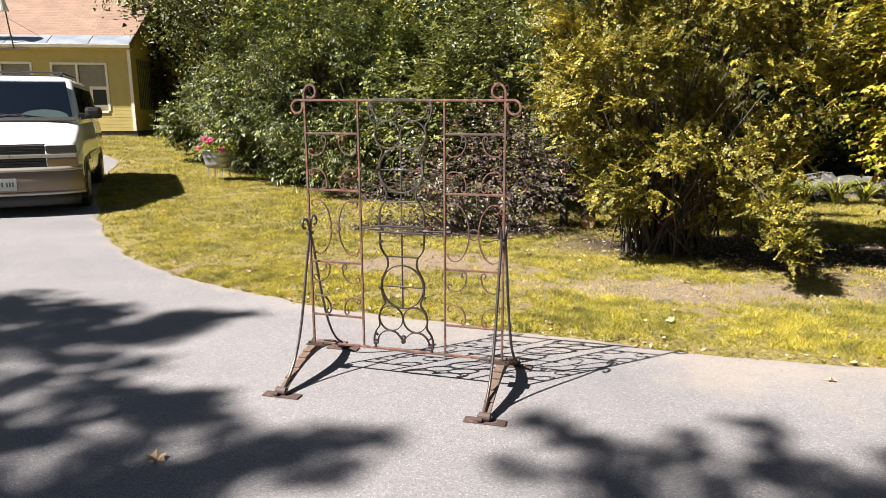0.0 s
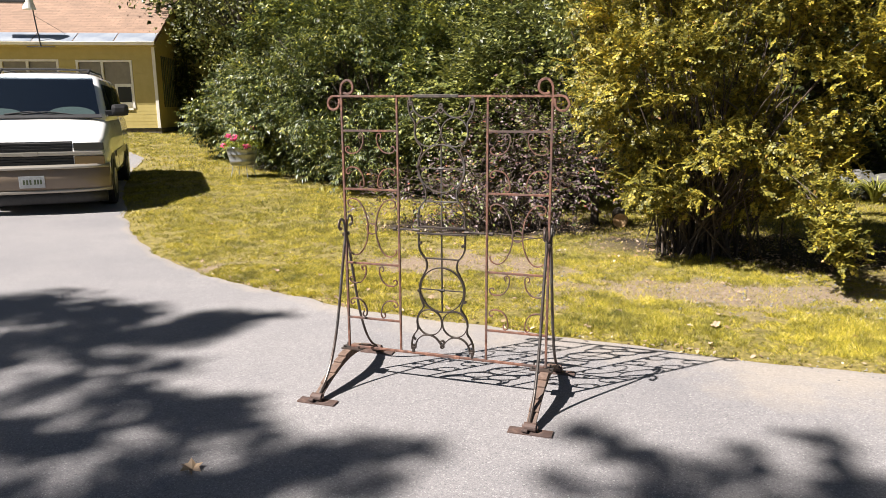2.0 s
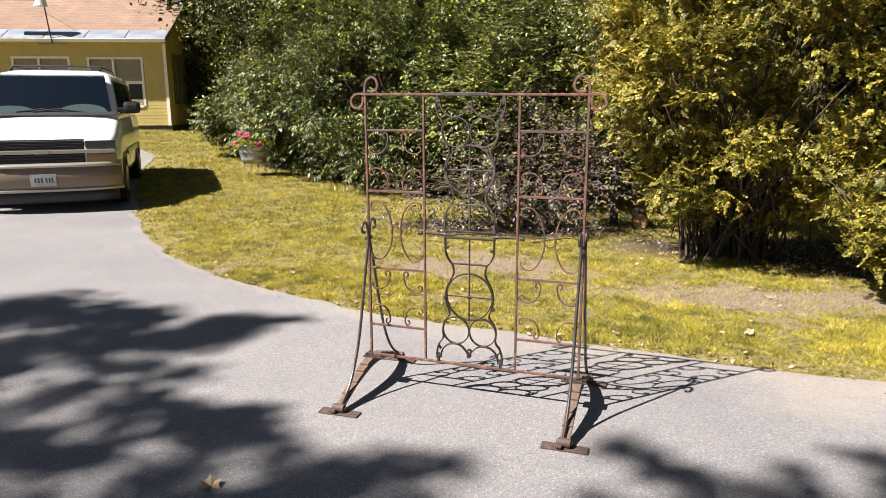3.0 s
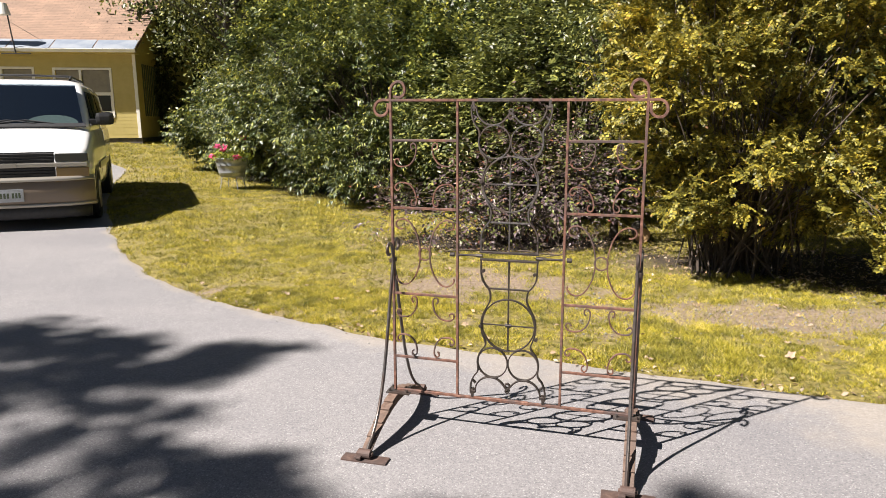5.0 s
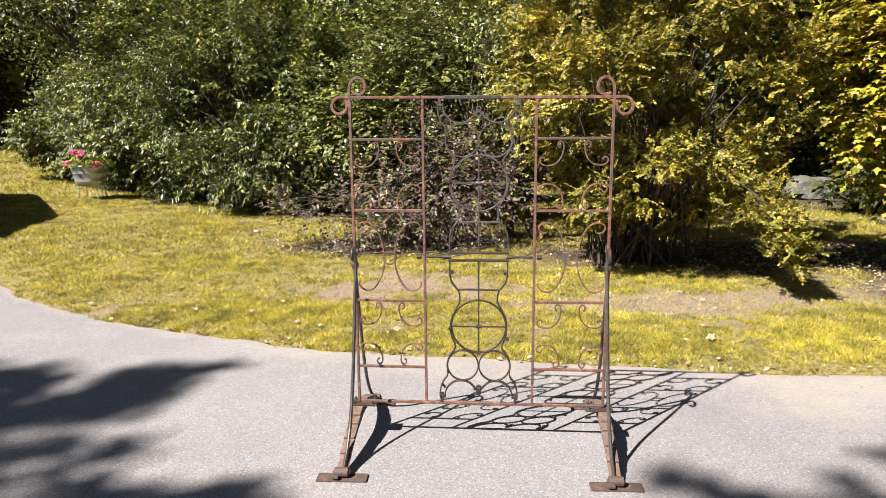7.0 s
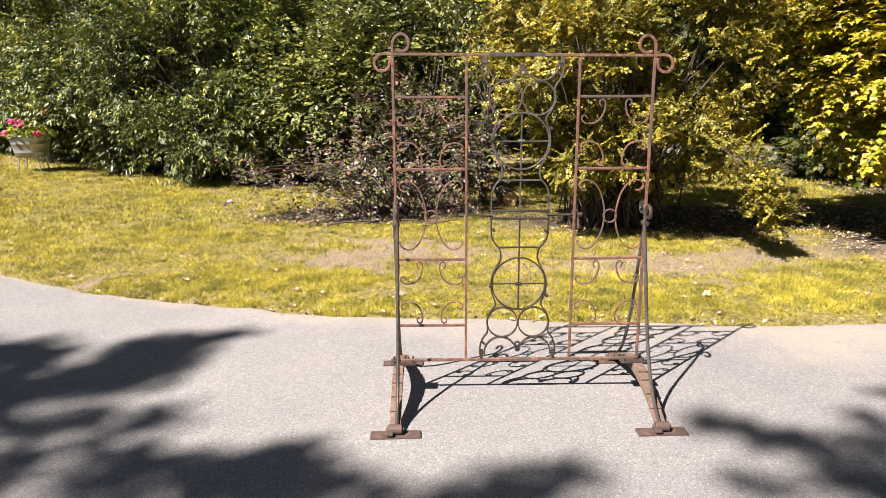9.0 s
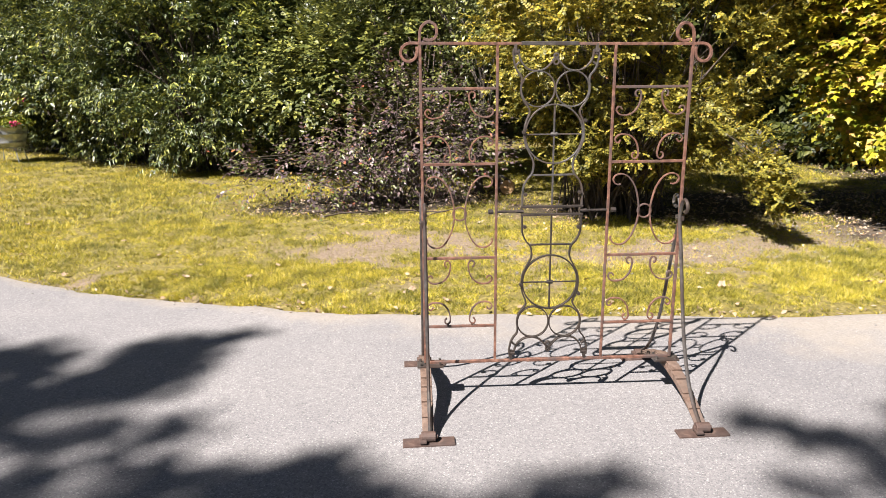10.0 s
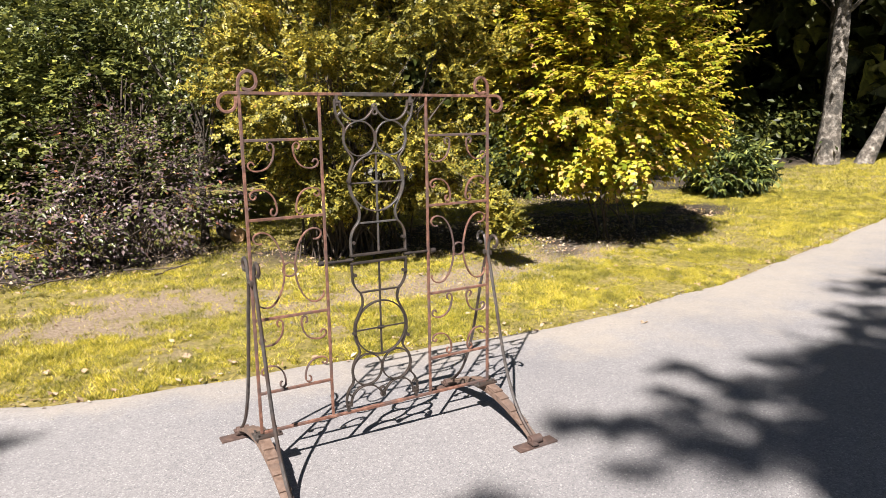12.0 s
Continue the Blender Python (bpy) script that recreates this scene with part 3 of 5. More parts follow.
def road():
    offs = [0, 0.04, 0.12, 0.25, 0.45, 0.8, 1.4, 2.4, 4, 7, 12, 20]
    verts, faces, uvs = [], [], []
    n, k = len(edge_line), len(offs)
    for p, o in zip(edge_line, edge_out):
        for f in offs:
            q = p + o * f
            crumb = -0.006 if f == 0 else 0.004
            verts.append((q[0], q[1], float(rise(q[0], q[1])) + crumb + 0.002))
            uvs.append(f)
    for i in range(n - 1):
        for j in range(k - 1):
            faces.append((i * k + j, (i + 1) * k + j, (i + 1) * k + j + 1, i * k + j + 1))
    me = fixed("driveway", verts, faces, True)
    layer = me.uv_layers.new(name="edge")
    for loop in me.loops:
        v = me.vertices[loop.vertex_index].co
        layer.data[loop.index].uv = (v.x * 0.1, uvs[loop.vertex_index])
    if me.polygons[len(me.polygons) // 2].normal.z < 0:
        me.flip_normals()
    tagged(part("driveway", me, M["asphalt"]), "old grey asphalt driveway with sandy edges", "driveway", kind="structure")


ground()
road()


# ---- the iron screen on leaf-spring legs ----
def iron_screen():
    top = thing("garden_screen", "tall rusty wrought iron screen with scrolls, standing on leaf-spring legs", "screen", pose(-2.132, 5.272, 0, 0, 0, -12.23))
    W, Z0, Z1 = 1.145, 0.185, 1.6
    MID = (0.322, 0.818)

    def flat(name, pts, wide, deep, mat, label="", plane="uz", closed=False, offset=0.0, parent=top, rounded=0.25):
        return part(name, fixed(name, *bar(pts, wide, deep, plane, closed, offset, rounded)), M[mat], parent, label)

    def crest(x):
        """The top bar's height, a little lower at one end."""
        return Z1 - 0.010 * x / W

    # frame: outer uprights end in loops above, the top bar in loops at its ends
    for x, side in ((0.0, 1), (W, -1)):
        zt = crest(x)
        loop = smooth_path([(x, zt - 0.02), (x, zt + 0.04), (x + side * 0.012, zt + 0.07), (x + side * 0.037, zt + 0.084), (x + side * 0.062, zt + 0.072), (x + side * 0.07, zt + 0.045),
                            (x + side * 0.062, zt + 0.022), (x + side * 0.04, zt + 0.012), (x + side * 0.014, zt + 0.018)], 5)
        flat("upright", [(x, Z0), (x, 0.6), (x, 1.1)] + loop, 0.0125, 0.0125, "rust")
    left = smooth_path([(0.0, Z1), (-0.045, Z1 + 0.001), (-0.07, Z1 - 0.012), (-0.08, Z1 - 0.04), (-0.066, Z1 - 0.066), (-0.04, Z1 - 0.07), (-0.018, Z1 - 0.055), (-0.012, Z1 - 0.03), (-0.013, Z1 - 0.012)], 5)
    right = [(W - u, z - 0.010) for u, z in left]
    flat("top_bar", left[::-1] + [(u, crest(u)) for u in (0.3, 0.6, 0.9)] + right, 0.0125, 0.0135, "rust")
    flat("splice_plate", [(0.42, crest(0.42) + 0.001), (0.66, crest(0.66) + 0.001)], 0.016, 0.017, "steel", "grey splice plate on the top bar")
    flat("bottom_bar", [(0.01, Z0), (W - 0.01, Z0)], 0.0125, 0.0135, "rust")
    flat("splice_plate", [(0.47, Z0), (0.67, Z0)], 0.016, 0.0165, "rust")
    for x in MID:
        flat("upright", [(x, Z0), (x, 0.7), (x, crest(x))], 0.0115, 0.0115, "rust")

    RAILS = (1.417, 1.1, 0.682, 0.36)
    corner = [(0.034, 0.090), (0.027, 0.079), (0.015, 0.08), (0.010, 0.094), (0.022, 0.109), (0.045, 0.114), (0.078, 0.106), (0.103, 0.078), (0.113, 0.042), (0.112, 0.019),
              (0.101, 0.008), (0.089, 0.015), (0.09, 0.031), (0.098, 0.036)]
    tall = [(0.046, 0.098), (0.034, 0.1), (0.018, 0.092), (0.012, 0.075), (0.022, 0.059), (0.05, 0.053), (0.083, 0.07), (0.112, 0.115), (0.128, 0.175), (0.132, 0.225), (0.124, 0.28), (0.104, 0.33),
            (0.078, 0.362), (0.05, 0.371), (0.025, 0.362), (0.011, 0.343), (0.013, 0.33)]
    for a, b in ((0.0, MID[0]), (MID[1], W)):
        for z in RAILS:
            flat("rail", [(a + 0.006, z), (b - 0.006, z)], 0.0115, 0.0115, "rust")
        for foot, way in ((a + 0.006, 1), (b - 0.006, -1)):
            for z, hang in ((RAILS[0], -1), (RAILS[1], 1), (RAILS[2], -1), (RAILS[3], 1)):
                q = random.uniform(0.95, 1.05)
                flat("scroll", smooth_path([(foot + way * u * q, z + hang * (0.004 + v * q)) for u, v in corner], 4), 0.0062, 0.011, "rust")
            flat("large_scroll", smooth_path([(foot + way * u, RAILS[1] - v) for u, v in tall], 4), 0.006, 0.011, "rust")
        mid = (a + b) / 2
        ring = [(mid + 0.0295 * math.cos(k * math.pi / 14), 0.882 + 0.0295 * math.sin(k * math.pi / 14)) for k in range(28)]
        flat("ring", ring, 0.006, 0.011, "rust", closed=True)

    # two cast stand ends, back to back: the upper one stands on its head
    C = 0.568
    outer = [(0.131, 0.872), (0.131, 0.82), (0.127, 0.785), (0.112, 0.755), (0.093, 0.732), (0.086, 0.705), (0.088, 0.675), (0.108, 0.635), (0.124, 0.6), (0.129, 0.56), (0.124, 0.515), (0.108, 0.472),
             (0.112, 0.45), (0.134, 0.42), (0.146, 0.38), (0.143, 0.34), (0.147, 0.318), (0.163, 0.297), (0.175, 0.268), (0.18, 0.235), (0.179, 0.208)]
    arch = [(0.158, 0.212), (0.155, 0.24), (0.142, 0.268), (0.115, 0.291), (0.078, 0.298), (0.045, 0.289), (0.02, 0.266), (0.002, 0.24)]
    for flip in (False, True):
        turn = (lambda z: 1.785 - z) if flip else (lambda z: z)
        v, f = [], []
        for s in (-1, 1):
            bar(smooth_path([(C + s * u, turn(z)) for u, z in outer], 4), 0.0066, 0.018, verts=v, faces=f)
            bar(smooth_path([(C + s * u, turn(z)) for u, z in arch], 4), 0.0066, 0.016, verts=v, faces=f)
            small = [(C + s * 0.073 + 0.0715 * math.cos(k * math.pi / 18), turn(0.3725) + 0.0735 * math.sin(k * math.pi / 18)) for k in range(36)]
            bar(small, 0.0054, 0.015, closed=True, verts=v, faces=f)
            bar([(C + s * 0.155, turn(0.262)), (C + s * 0.17, turn(0.276))], 0.008, 0.016, verts=v, faces=f)
            bar([(C + s * 0.157, turn(0.222)), (C + s * 0.181, turn(0.222))], 0.009, 0.018, verts=v, faces=f)
            bar([(C + s * 0.169, turn(0.235)), (C + s * 0.172, turn(0.19))], 0.013, 0.014, verts=v, faces=f)
            bar(smooth_path([(C + s * u, turn(z)) for u, z in ((0.0, 0.737), (0.05, 0.737), (0.092, 0.736))], 3), 0.007, 0.014, verts=v, faces=f)
        big = [(C + 0.1245 * math.cos(k * math.pi / 24), turn(0.562) + 0.1255 * math.sin(k * math.pi / 24)) for k in range(48)]
        bar(big, 0.0062, 0.016, closed=True, verts=v, faces=f)
        bar([(C, turn(0.872)), (C, turn(0.437))], 0.007, 0.01, verts=v, faces=f)
        bar([(C - 0.124, turn(0.562)), (C + 0.124, turn(0.562))], 0.0055, 0.008, verts=v, faces=f)
        bar([(C - 0.014, turn(0.562)), (C, turn(0.562)), (C + 0.014, turn(0.562))], 0.018, 0.016, rounded=0.9, verts=v, faces=f)
        for c, z, r in ((0.0, 0.262, 0.011), (0.0, 0.238, 0.009)):
            bar([(C + c + r * math.cos(k * math.pi / 6), turn(z) + r * math.sin(k * math.pi / 6)) for k in range(12)], 0.007, 0.016, closed=True, verts=v, faces=f)
        casting = part("cast_stand_end", fixed("cast_stand_end", v, f), M["sunlit iron" if flip else "iron"], top, "cast iron stand end turned upside down, coloured grey as if sunlit" if flip else "dark cast iron stand end with rings and arched feet")
        for s, z in ((-1, 0.82), (1, 0.815), (1, 0.505), (-1, 0.552)):
            lug = cyl(0.008, 0.022, turn=pose(0, 0, 0, 90), sides=10, edge=0.002)
            part("lug", lug, M["iron"], casting, at=pose(C + s * (0.12 if z > 0.7 else 0.132), -0.004, turn(z)))
    for z in (0.908, 0.873):
        flat("cross_bar", [(C - 0.137, z), (C + 0.137, z)], 0.0095, 0.02, "iron")
    for s, x in ((-1, MID[0]), (1, MID[1])):
        rod = cyl(0.0055, abs(x - (C + s * 0.13)) - 0.004, turn=pose(0, 0, 0, 0, 90), sides=10)
        cyl(0.009, 0.03, ((C + s * 0.14) - (x + C + s * 0.13) / 2, 0, 0), pose(0, 0, 0, 0, 90), 6, bm=rod)
        cyl(0.011, 0.022, (x - s * 0.012 + s * 0.036 - (x + C + s * 0.13) / 2, 0, 0), pose(0, 0, 0, 0, 90), 8, bm=rod)
        part("tie_rod", rod, M["iron"], top, at=pose((x + C + s * 0.13) / 2, 0, 0.889))

    # legs: an arched pack of spring leaves on two foot plates, and two braces that meet in a collar
    arc = smooth_path([(-0.405, 0.024), (-0.36, 0.05), (-0.27, 0.085), (-0.16, 0.114), (-0.06, 0.13), (0, 0.133), (0.06, 0.13), (0.16, 0.114), (0.27, 0.085), (0.35, 0.052), (0.39, 0.026)], 4)
    brace = smooth_path([(0.066, 0.886), (0.084, 0.888), (0.097, 0.905), (0.09, 0.928), (0.066, 0.938), (0.04, 0.926), (0.026, 0.895), (0.02, 0.845), (0.045, 0.76), (0.085, 0.62), (0.128, 0.46), (0.178, 0.31),
                         (0.245, 0.18), (0.32, 0.095), (0.395, 0.045)], 5)
    for x, lean in ((0.0, -0.012), (W, 0.012)):
        leg = part("spring_leg", fixed("spring_leg", *bar(arc, 0.0095, 0.048, "nz", offset=x, rounded=0.4)), M["spring"], top, "rusty arched leaf spring used as a leg")
        for k, reach in enumerate((0.32, 0.25, 0.18, 0.11)):
            leaf = [(n, z + 0.0088 * (k + 1)) for n, z in arc if abs(n) < reach]
            part("spring_leaf", fixed("spring_leaf", *bar(leaf, 0.0078, 0.0495 - 0.0015 * (k % 2), "nz", offset=x, rounded=0.4)), M["spring"], leg)
        for y in (-0.405, 0.385):
            plate = part("foot_plate", box(0.215, 0.062, 0.014, edge=0.003), M["plate"], leg, "flat rusty foot plate", at=pose(x + 0.002, y, 0.008, 0, 0, random.uniform(-2, 2)))
            eye = cyl(0.021, 0.06, turn=pose(0, 0, 0, 0, 90), sides=16, edge=0.003)
            cyl(0.009, 0.075, turn=pose(0, 0, 0, 0, 90), sides=10, bm=eye)
            box(0.03, 0.05, 0.012, (-0.022, -0.012 if y < 0 else 0.012, -0.008), 0.003, bm=eye)
            part("spring_eye", eye, M["plate"], leg, at=pose(x, y, 0.036))
        clamp = box(0.12, 0.07, 0.01, edge=0.002)
        for sx in (-0.045, 0.045):
            for sy in (-0.024, 0.024):
                cyl(0.006, 0.02, (sx, sy, 0.008), sides=6, bm=clamp)
        part("clamp_plate", clamp, M["steel"], leg, "grey bolted clamp plate", at=pose(x + (0.022 if x < 0.5 else -0.022), 0, 0.175))
        for s in (-1, 1):
            flat("brace", [(s * n, z) for n, z in brace], 0.0155, 0.0155, "steel", "curved steel brace with a curled top", plane="nz", offset=x + lean * s * 0.6, rounded=0.75)
        collar = box(0.024, 0.05, 0.022, edge=0.004)
        cyl(0.006, 0.036, (0.0, -0.004, 0), pose(0, 0, 0, 0, 90), 6, bm=collar)
        part("collar", collar, M["steel"], top, at=pose(x, 0, 0.846))
    return top


iron_screen()


# ---- shrubs ----
rng = np.random.default_rng(11)


def spots(rng, boxes, count, out, k=0.8):
    """Clump places at random in upright boxes (x0, x1, y0, y1, z0, z1)."""
    cl = []
    for x0, x1, y0, y1, z0, z1 in boxes:
        for _ in range(count):
            cl.append((np.array((rng.uniform(x0, x1), rng.uniform(y0, y1), rng.uniform(z0, z1))), np.array(out, float), k))
    return cl


def z_at(x, y):
    return float(rise(x, y))


# how the twigs of each kind hold their leaves
HANGING = dict(long=0.13, pairs=3, droop=0.62, up=0.45, out=0.8, roll=0.6, angle=60)
FINE = dict(long=0.12, pairs=7, droop=0.1, up=0.25, out=0.8, roll=0.7, angle=62, wild=0.85)
LAYERED = dict(long=0.26, pairs=4, droop=0.2, up=0.05, out=0.9, roll=0.25, angle=50)
TIERED = dict(long=0.26, pairs=4, droop=0.26, up=0.1, out=1.0, roll=0.22, angle=56, wild=0.35)

# dark green hedge-like shrubs behind the lawn, each a plant of its own
HEDGE = [((-7.85, 18.3), (1.25, 1.2, 1.0), 1.3), ((-6.4, 17.2), (1.5, 1.4, 1.35), 1.65), ((-4.95, 15.4), (1.8, 1.7, 1.8), 2.0), ((-3.6, 14.0), (1.7, 1.6, 1.8), 2.0), ((-2.3, 13.6), (1.4, 1.3, 1.65), 1.9)]
for i, ((x, y), r, zc) in enumerate(HEDGE):
    g = z_at(x, y)
    shrub("lilac_shrub", "dense dark green leafy shrub with glossy pointed leaves", "shrub", [(x, y, g), (x + 0.4, y - 0.2, g)],
          [((x, y, g + zc - 0.2), r), ((x + 0.4, y - 0.15, g + 0.85), (r[0] * 0.8, r[1] * 0.8, 0.95)), ((x + 0.1, y + 0.3, g + zc + r[2] * (0.5 if i > 1 else 0.1)), (0.8, 0.8, 0.85))],
          350, 20, 0.16, 0.08, LONG if i % 2 else LEAF, M["deep green"], M["twig"], 20 + i, stems=60, gap=0.09, grain=1.7, shoots=120, sunlit_leaf=M["sunlit tip green"], twig=HANGING)

# the yellow-green shrub with its bare stems below and a low bough hanging over the soil
low_bough = spots(np.random.default_rng(3), [(1.28, 1.44, 7.06, 7.2, 0.34, 0.55), (1.2, 1.42, 7.15, 7.45, 0.46, 0.78), (1.12, 1.36, 7.4, 7.8, 0.62, 1.0), (1.0, 1.35, 7.7, 8.2, 0.8, 1.2)], 36, (0.2, -0.7, 0.4), 0.7)
shrub("spindle_shrub", "tall yellow-green shrub with many bare stems at its base", "shrub", [(0.75, 9.0, 0.0), (0.5, 8.9, 0), (1.05, 8.9, 0)],
      [((0.75, 8.9, 2.2), (1.55, 1.4, 1.4)), ((0.1, 8.6, 1.9), (0.8, 0.8, 0.85)), ((1.6, 8.5, 2.1), (1.0, 1.0, 0.95)), ((0.75, 8.4, 1.15), (1.1, 0.8, 0.72)), ((0.8, 9.2, 3.3), (1.3, 1.2, 0.9))],
      1250, 10.4, 0.075, 0.031, OVAL, M["yellow green"], M["twig"], 41, stems=130, r0=0.0115, low=0.42, inner=0.5, extra=low_bough, flat=0.5, gap=0.2, grain=2.2, twig=FINE)

# the purple-leaved shrub, thin and twiggy
shrub("ninebark_shrub", "sprawling purple-leaved shrub with thin twiggy branches", "shrub", [(-1.3, 10.5, 0.0), (-1.0, 10.4, 0), (-1.6, 10.4, 0)],
      [((-1.15, 10.35, 0.72), (1.15, 0.8, 0.6)), ((-2.3, 10.15, 0.38), (0.95, 0.5, 0.32)), ((-1.0, 10.5, 1.15), (0.55, 0.45, 0.35)), ((-0.75, 10.3, 0.75), (0.45, 0.5, 0.5))],
      260, 4.2, 0.18, 0.052, LEAF, M["purple"], M["twig"], 51, stems=70, r0=0.008, inner=0.25, gap=0.06, grain=2.3, shoots=14, twig=LAYERED)
# light green shrub behind the purple one
shrub("viburnum_shrub", "light green leafy shrub behind the purple one", "shrub", [(-0.6, 12.6, 0.05), (-0.3, 12.5, 0.05)],
      [((-0.6, 12.6, 1.75), (1.5, 1.2, 1.7)), ((0.9, 12.9, 1.7), (1.4, 1.2, 1.8)), ((-1.7, 11.9, 1.35), (0.8, 0.6, 1.0))], 520, 11, 0.2, 0.064, OVAL, M["maple"], M["twig"], 61, stems=60, low=0.9, twig=LAYERED)

# golden shrub with large layered leaves
shrub("golden_shrub", "broad-leaved shrub with golden yellow layered leaves", "shrub", [(3.7, 7.45, 0.0), (3.5, 7.5, 0), (3.9, 7.4, 0)],
      [((3.28, 7.35, 1.95), (1.15, 1.05, 1.2)), ((3.5, 7.35, 1.65), (0.95, 0.9, 0.95)), ((3.3, 7.4, 2.75), (1.1, 1.0, 0.85)), ((3.05, 7.3, 3.3), (1.0, 0.9, 0.6)), ((2.9, 7.7, 2.5), (0.7, 0.7, 0.9)), ((2.85, 7.8, 1.75), (0.52, 0.55, 0.85))],
      800, 8.2, 0.11, 0.062, LOBED, M["gold"], M["twig"], 71, stems=12, r0=0.01, low=0.72, inner=0.5, flat=0.22, gap=-0.14, grain=2.6, twig=TIERED)
# dark low evergreen beside it
shrub("laurel_shrub", "low dark evergreen shrub with long narrow leaves", "shrub", [(8.7, 8.5, 0.0), (8.9, 8.5, 0)],
      [((8.7, 8.5, 0.48), (0.68, 0.55, 0.48))], 110, 8, 0.12, 0.15, LONG, M["deep green"], M["twig"], 81, stems=30, r0=0.01, twig=HANGING)
# dark shade shrubs behind the golden one; the first added to darken lit ground
for i, (x, y, r, h) in enumerate([(6.3, 11.3, 0.9, 0.6), (7.9, 11.8, 1.3, 1.4), (9.6, 12.0, 1.4, 1.4), (11.2, 12.6, 1.5, 1.5), (-13.7, 26.55, 0.75, 3.0)]):
    shrub("shade_shrub", "dark leafy shrub in the shade of the trees", "shrub", [(x, y, z_at(x, y)), (x + 0.3, y, z_at(x, y))], [((x, y, z_at(x, y) + h * 0.6), (r, r * 0.9, h * 0.62)), ((x, y, z_at(x, y) + h), (r * 0.6, r * 0.6, h * 0.5))],
          170, 6.5, 0.17, 0.12, LEAF, M["woods"], M["twig"], 300 + i, stems=30, twig=HANGING)


# ---- woods behind, high crowns with dark ground below ----
def tree(name, label, x, y, h, trunk_r, crown, clumps, per, size, leaf, bark, seed, bottom, lean=(0, 0), spread=0.5, group="", z0=None):
    rng = np.random.default_rng(seed)
    g = z_at(x, y) if z0 is None else z0
    top = thing(name, label, "tree", pose(x, y, g), group)
    trunk = []
    for i in range(9):
        t = i / 8
        trunk.append(((lean[0] * t * h + 0.05 * math.sin(3 * t + seed), lean[1] * t * h + 0.05 * math.cos(4 * t + seed), -0.1 + t * h * 0.9), trunk_r * (1.35 - 0.35 * min(1, t * 8)) * (1 - 0.8 * t)))
    cl = []
    while len(cl) < clumps:
        d = rng.normal(size=3)
        d /= np.linalg.norm(d)
        k = 0.45 + 0.6 * rng.random() ** 0.6
        zc = (h + bottom) / 2
        p = np.array((lean[0] * h * 0.7, lean[1] * h * 0.7, zc)) + d * np.array((crown, crown, (h - bottom) / 2)) * k
        cl.append((p, d, 0.7 + 0.6 * rng.random()))
    paths = [trunk]
    for i in range(0, len(cl), 3):
        p = cl[i][0]
        t = min(0.95, max(0.25, (p[2] - 1.0) / (h * 0.95)))
        a = np.array((lean[0] * t * h, lean[1] * t * h, t * h * 0.85))
        paths.append(branch(rng, a, p, trunk_r * 0.3 * (1 - 0.6 * t), 0.012, 0.1, 5))
    part("trunk", tubes("trunk", paths, 7), bark, top)
    c, n = clump_leaves(rng, cl, per, spread, 0.5)
    part("crown", leaf_mesh("crown", c, n, size * (0.6 + 0.7 * rng.random(len(c))), LEAF, rng), leaf, top)
    return top


rng = np.random.default_rng(21)
# a maple whose boughs hang beside the house
tree("maple_tree", "green maple with boughs hanging beside the house", -9.2, 21.5, 8.5, 0.16, 3.0, 140, 170, 0.1, M["maple"], M["bark"], 31, 2.3, spread=0.4)
# mixed trees in a row behind the shrubs
for i, (x, y, h, r) in enumerate([(-6.5, 22.5, 10, 3.0), (-3.6, 19.5, 9, 2.8), (-0.8, 18.5, 9.5, 2.8), (2.4, 17.5, 9, 2.8), (5.2, 16.5, 8.5, 2.6), (-11.0, 27, 12, 3.6)]):
    tree("woodland_tree", "dark green deciduous tree at the edge of the woods", x, y, h, 0.17, r, 170, 60, 0.24, M["woods"], M["bark"], 90 + i, (3.0, 0.8, 0.8, 0.8, 0.8, 2)[i], spread=0.5, group="trees behind the shrubs")
# tall trees on the far side of the lawn, bare-stemmed below
for i, (x, y, h, r, b) in enumerate([(9.5, 14.5, 13, 3.6, 4.6), (13.0, 17.0, 14, 3.8, 4.8), (14.0, 13.2, 14, 3.4, 5.2), (17.5, 14.5, 15, 4.0, 5.2), (21.0, 11.2, 15, 4.0, 5.6), (8.0, 19.0, 13, 3.6, 3.0), (17, 21, 14, 4, 4), (24, 16, 14, 4, 4.5)]):
    tree("woodland_tree", "tall dark woodland tree with a high crown", x, y, h, 0.2, r, 150, 44, 0.31, M["woods"], M["bark"], 120 + i, b, spread=0.6, group="tall trees of the woods")
for x, y, r, lean, skin in ((16.55, 9.6, 0.27, (0.012, 0.0), "pale bark"), (17.3, 9.0, 0.19, (0.3, -0.26), "pale bark")):
    tree("pale_tree", "pale-barked tree with a dark-blotched trunk at the lawn's end", x, y, 13 if lean[0] < 0.1 else 8, r, 4.4 if lean[0] < 0.1 else 2.2, 130, 60, 0.26, M["woods"], M[skin], int(x * 10), 4.9, lean, 0.6, group="pale trees at the lawn's end")


tree("young_tree", "slender young tree with a thin dark trunk", -0.1, 10.6, 3.3, 0.05, 0.7, 55, 110, 0.06, M["maple"], M["bark"], 55, 1.5, (0.01, -0.02), 0.16)


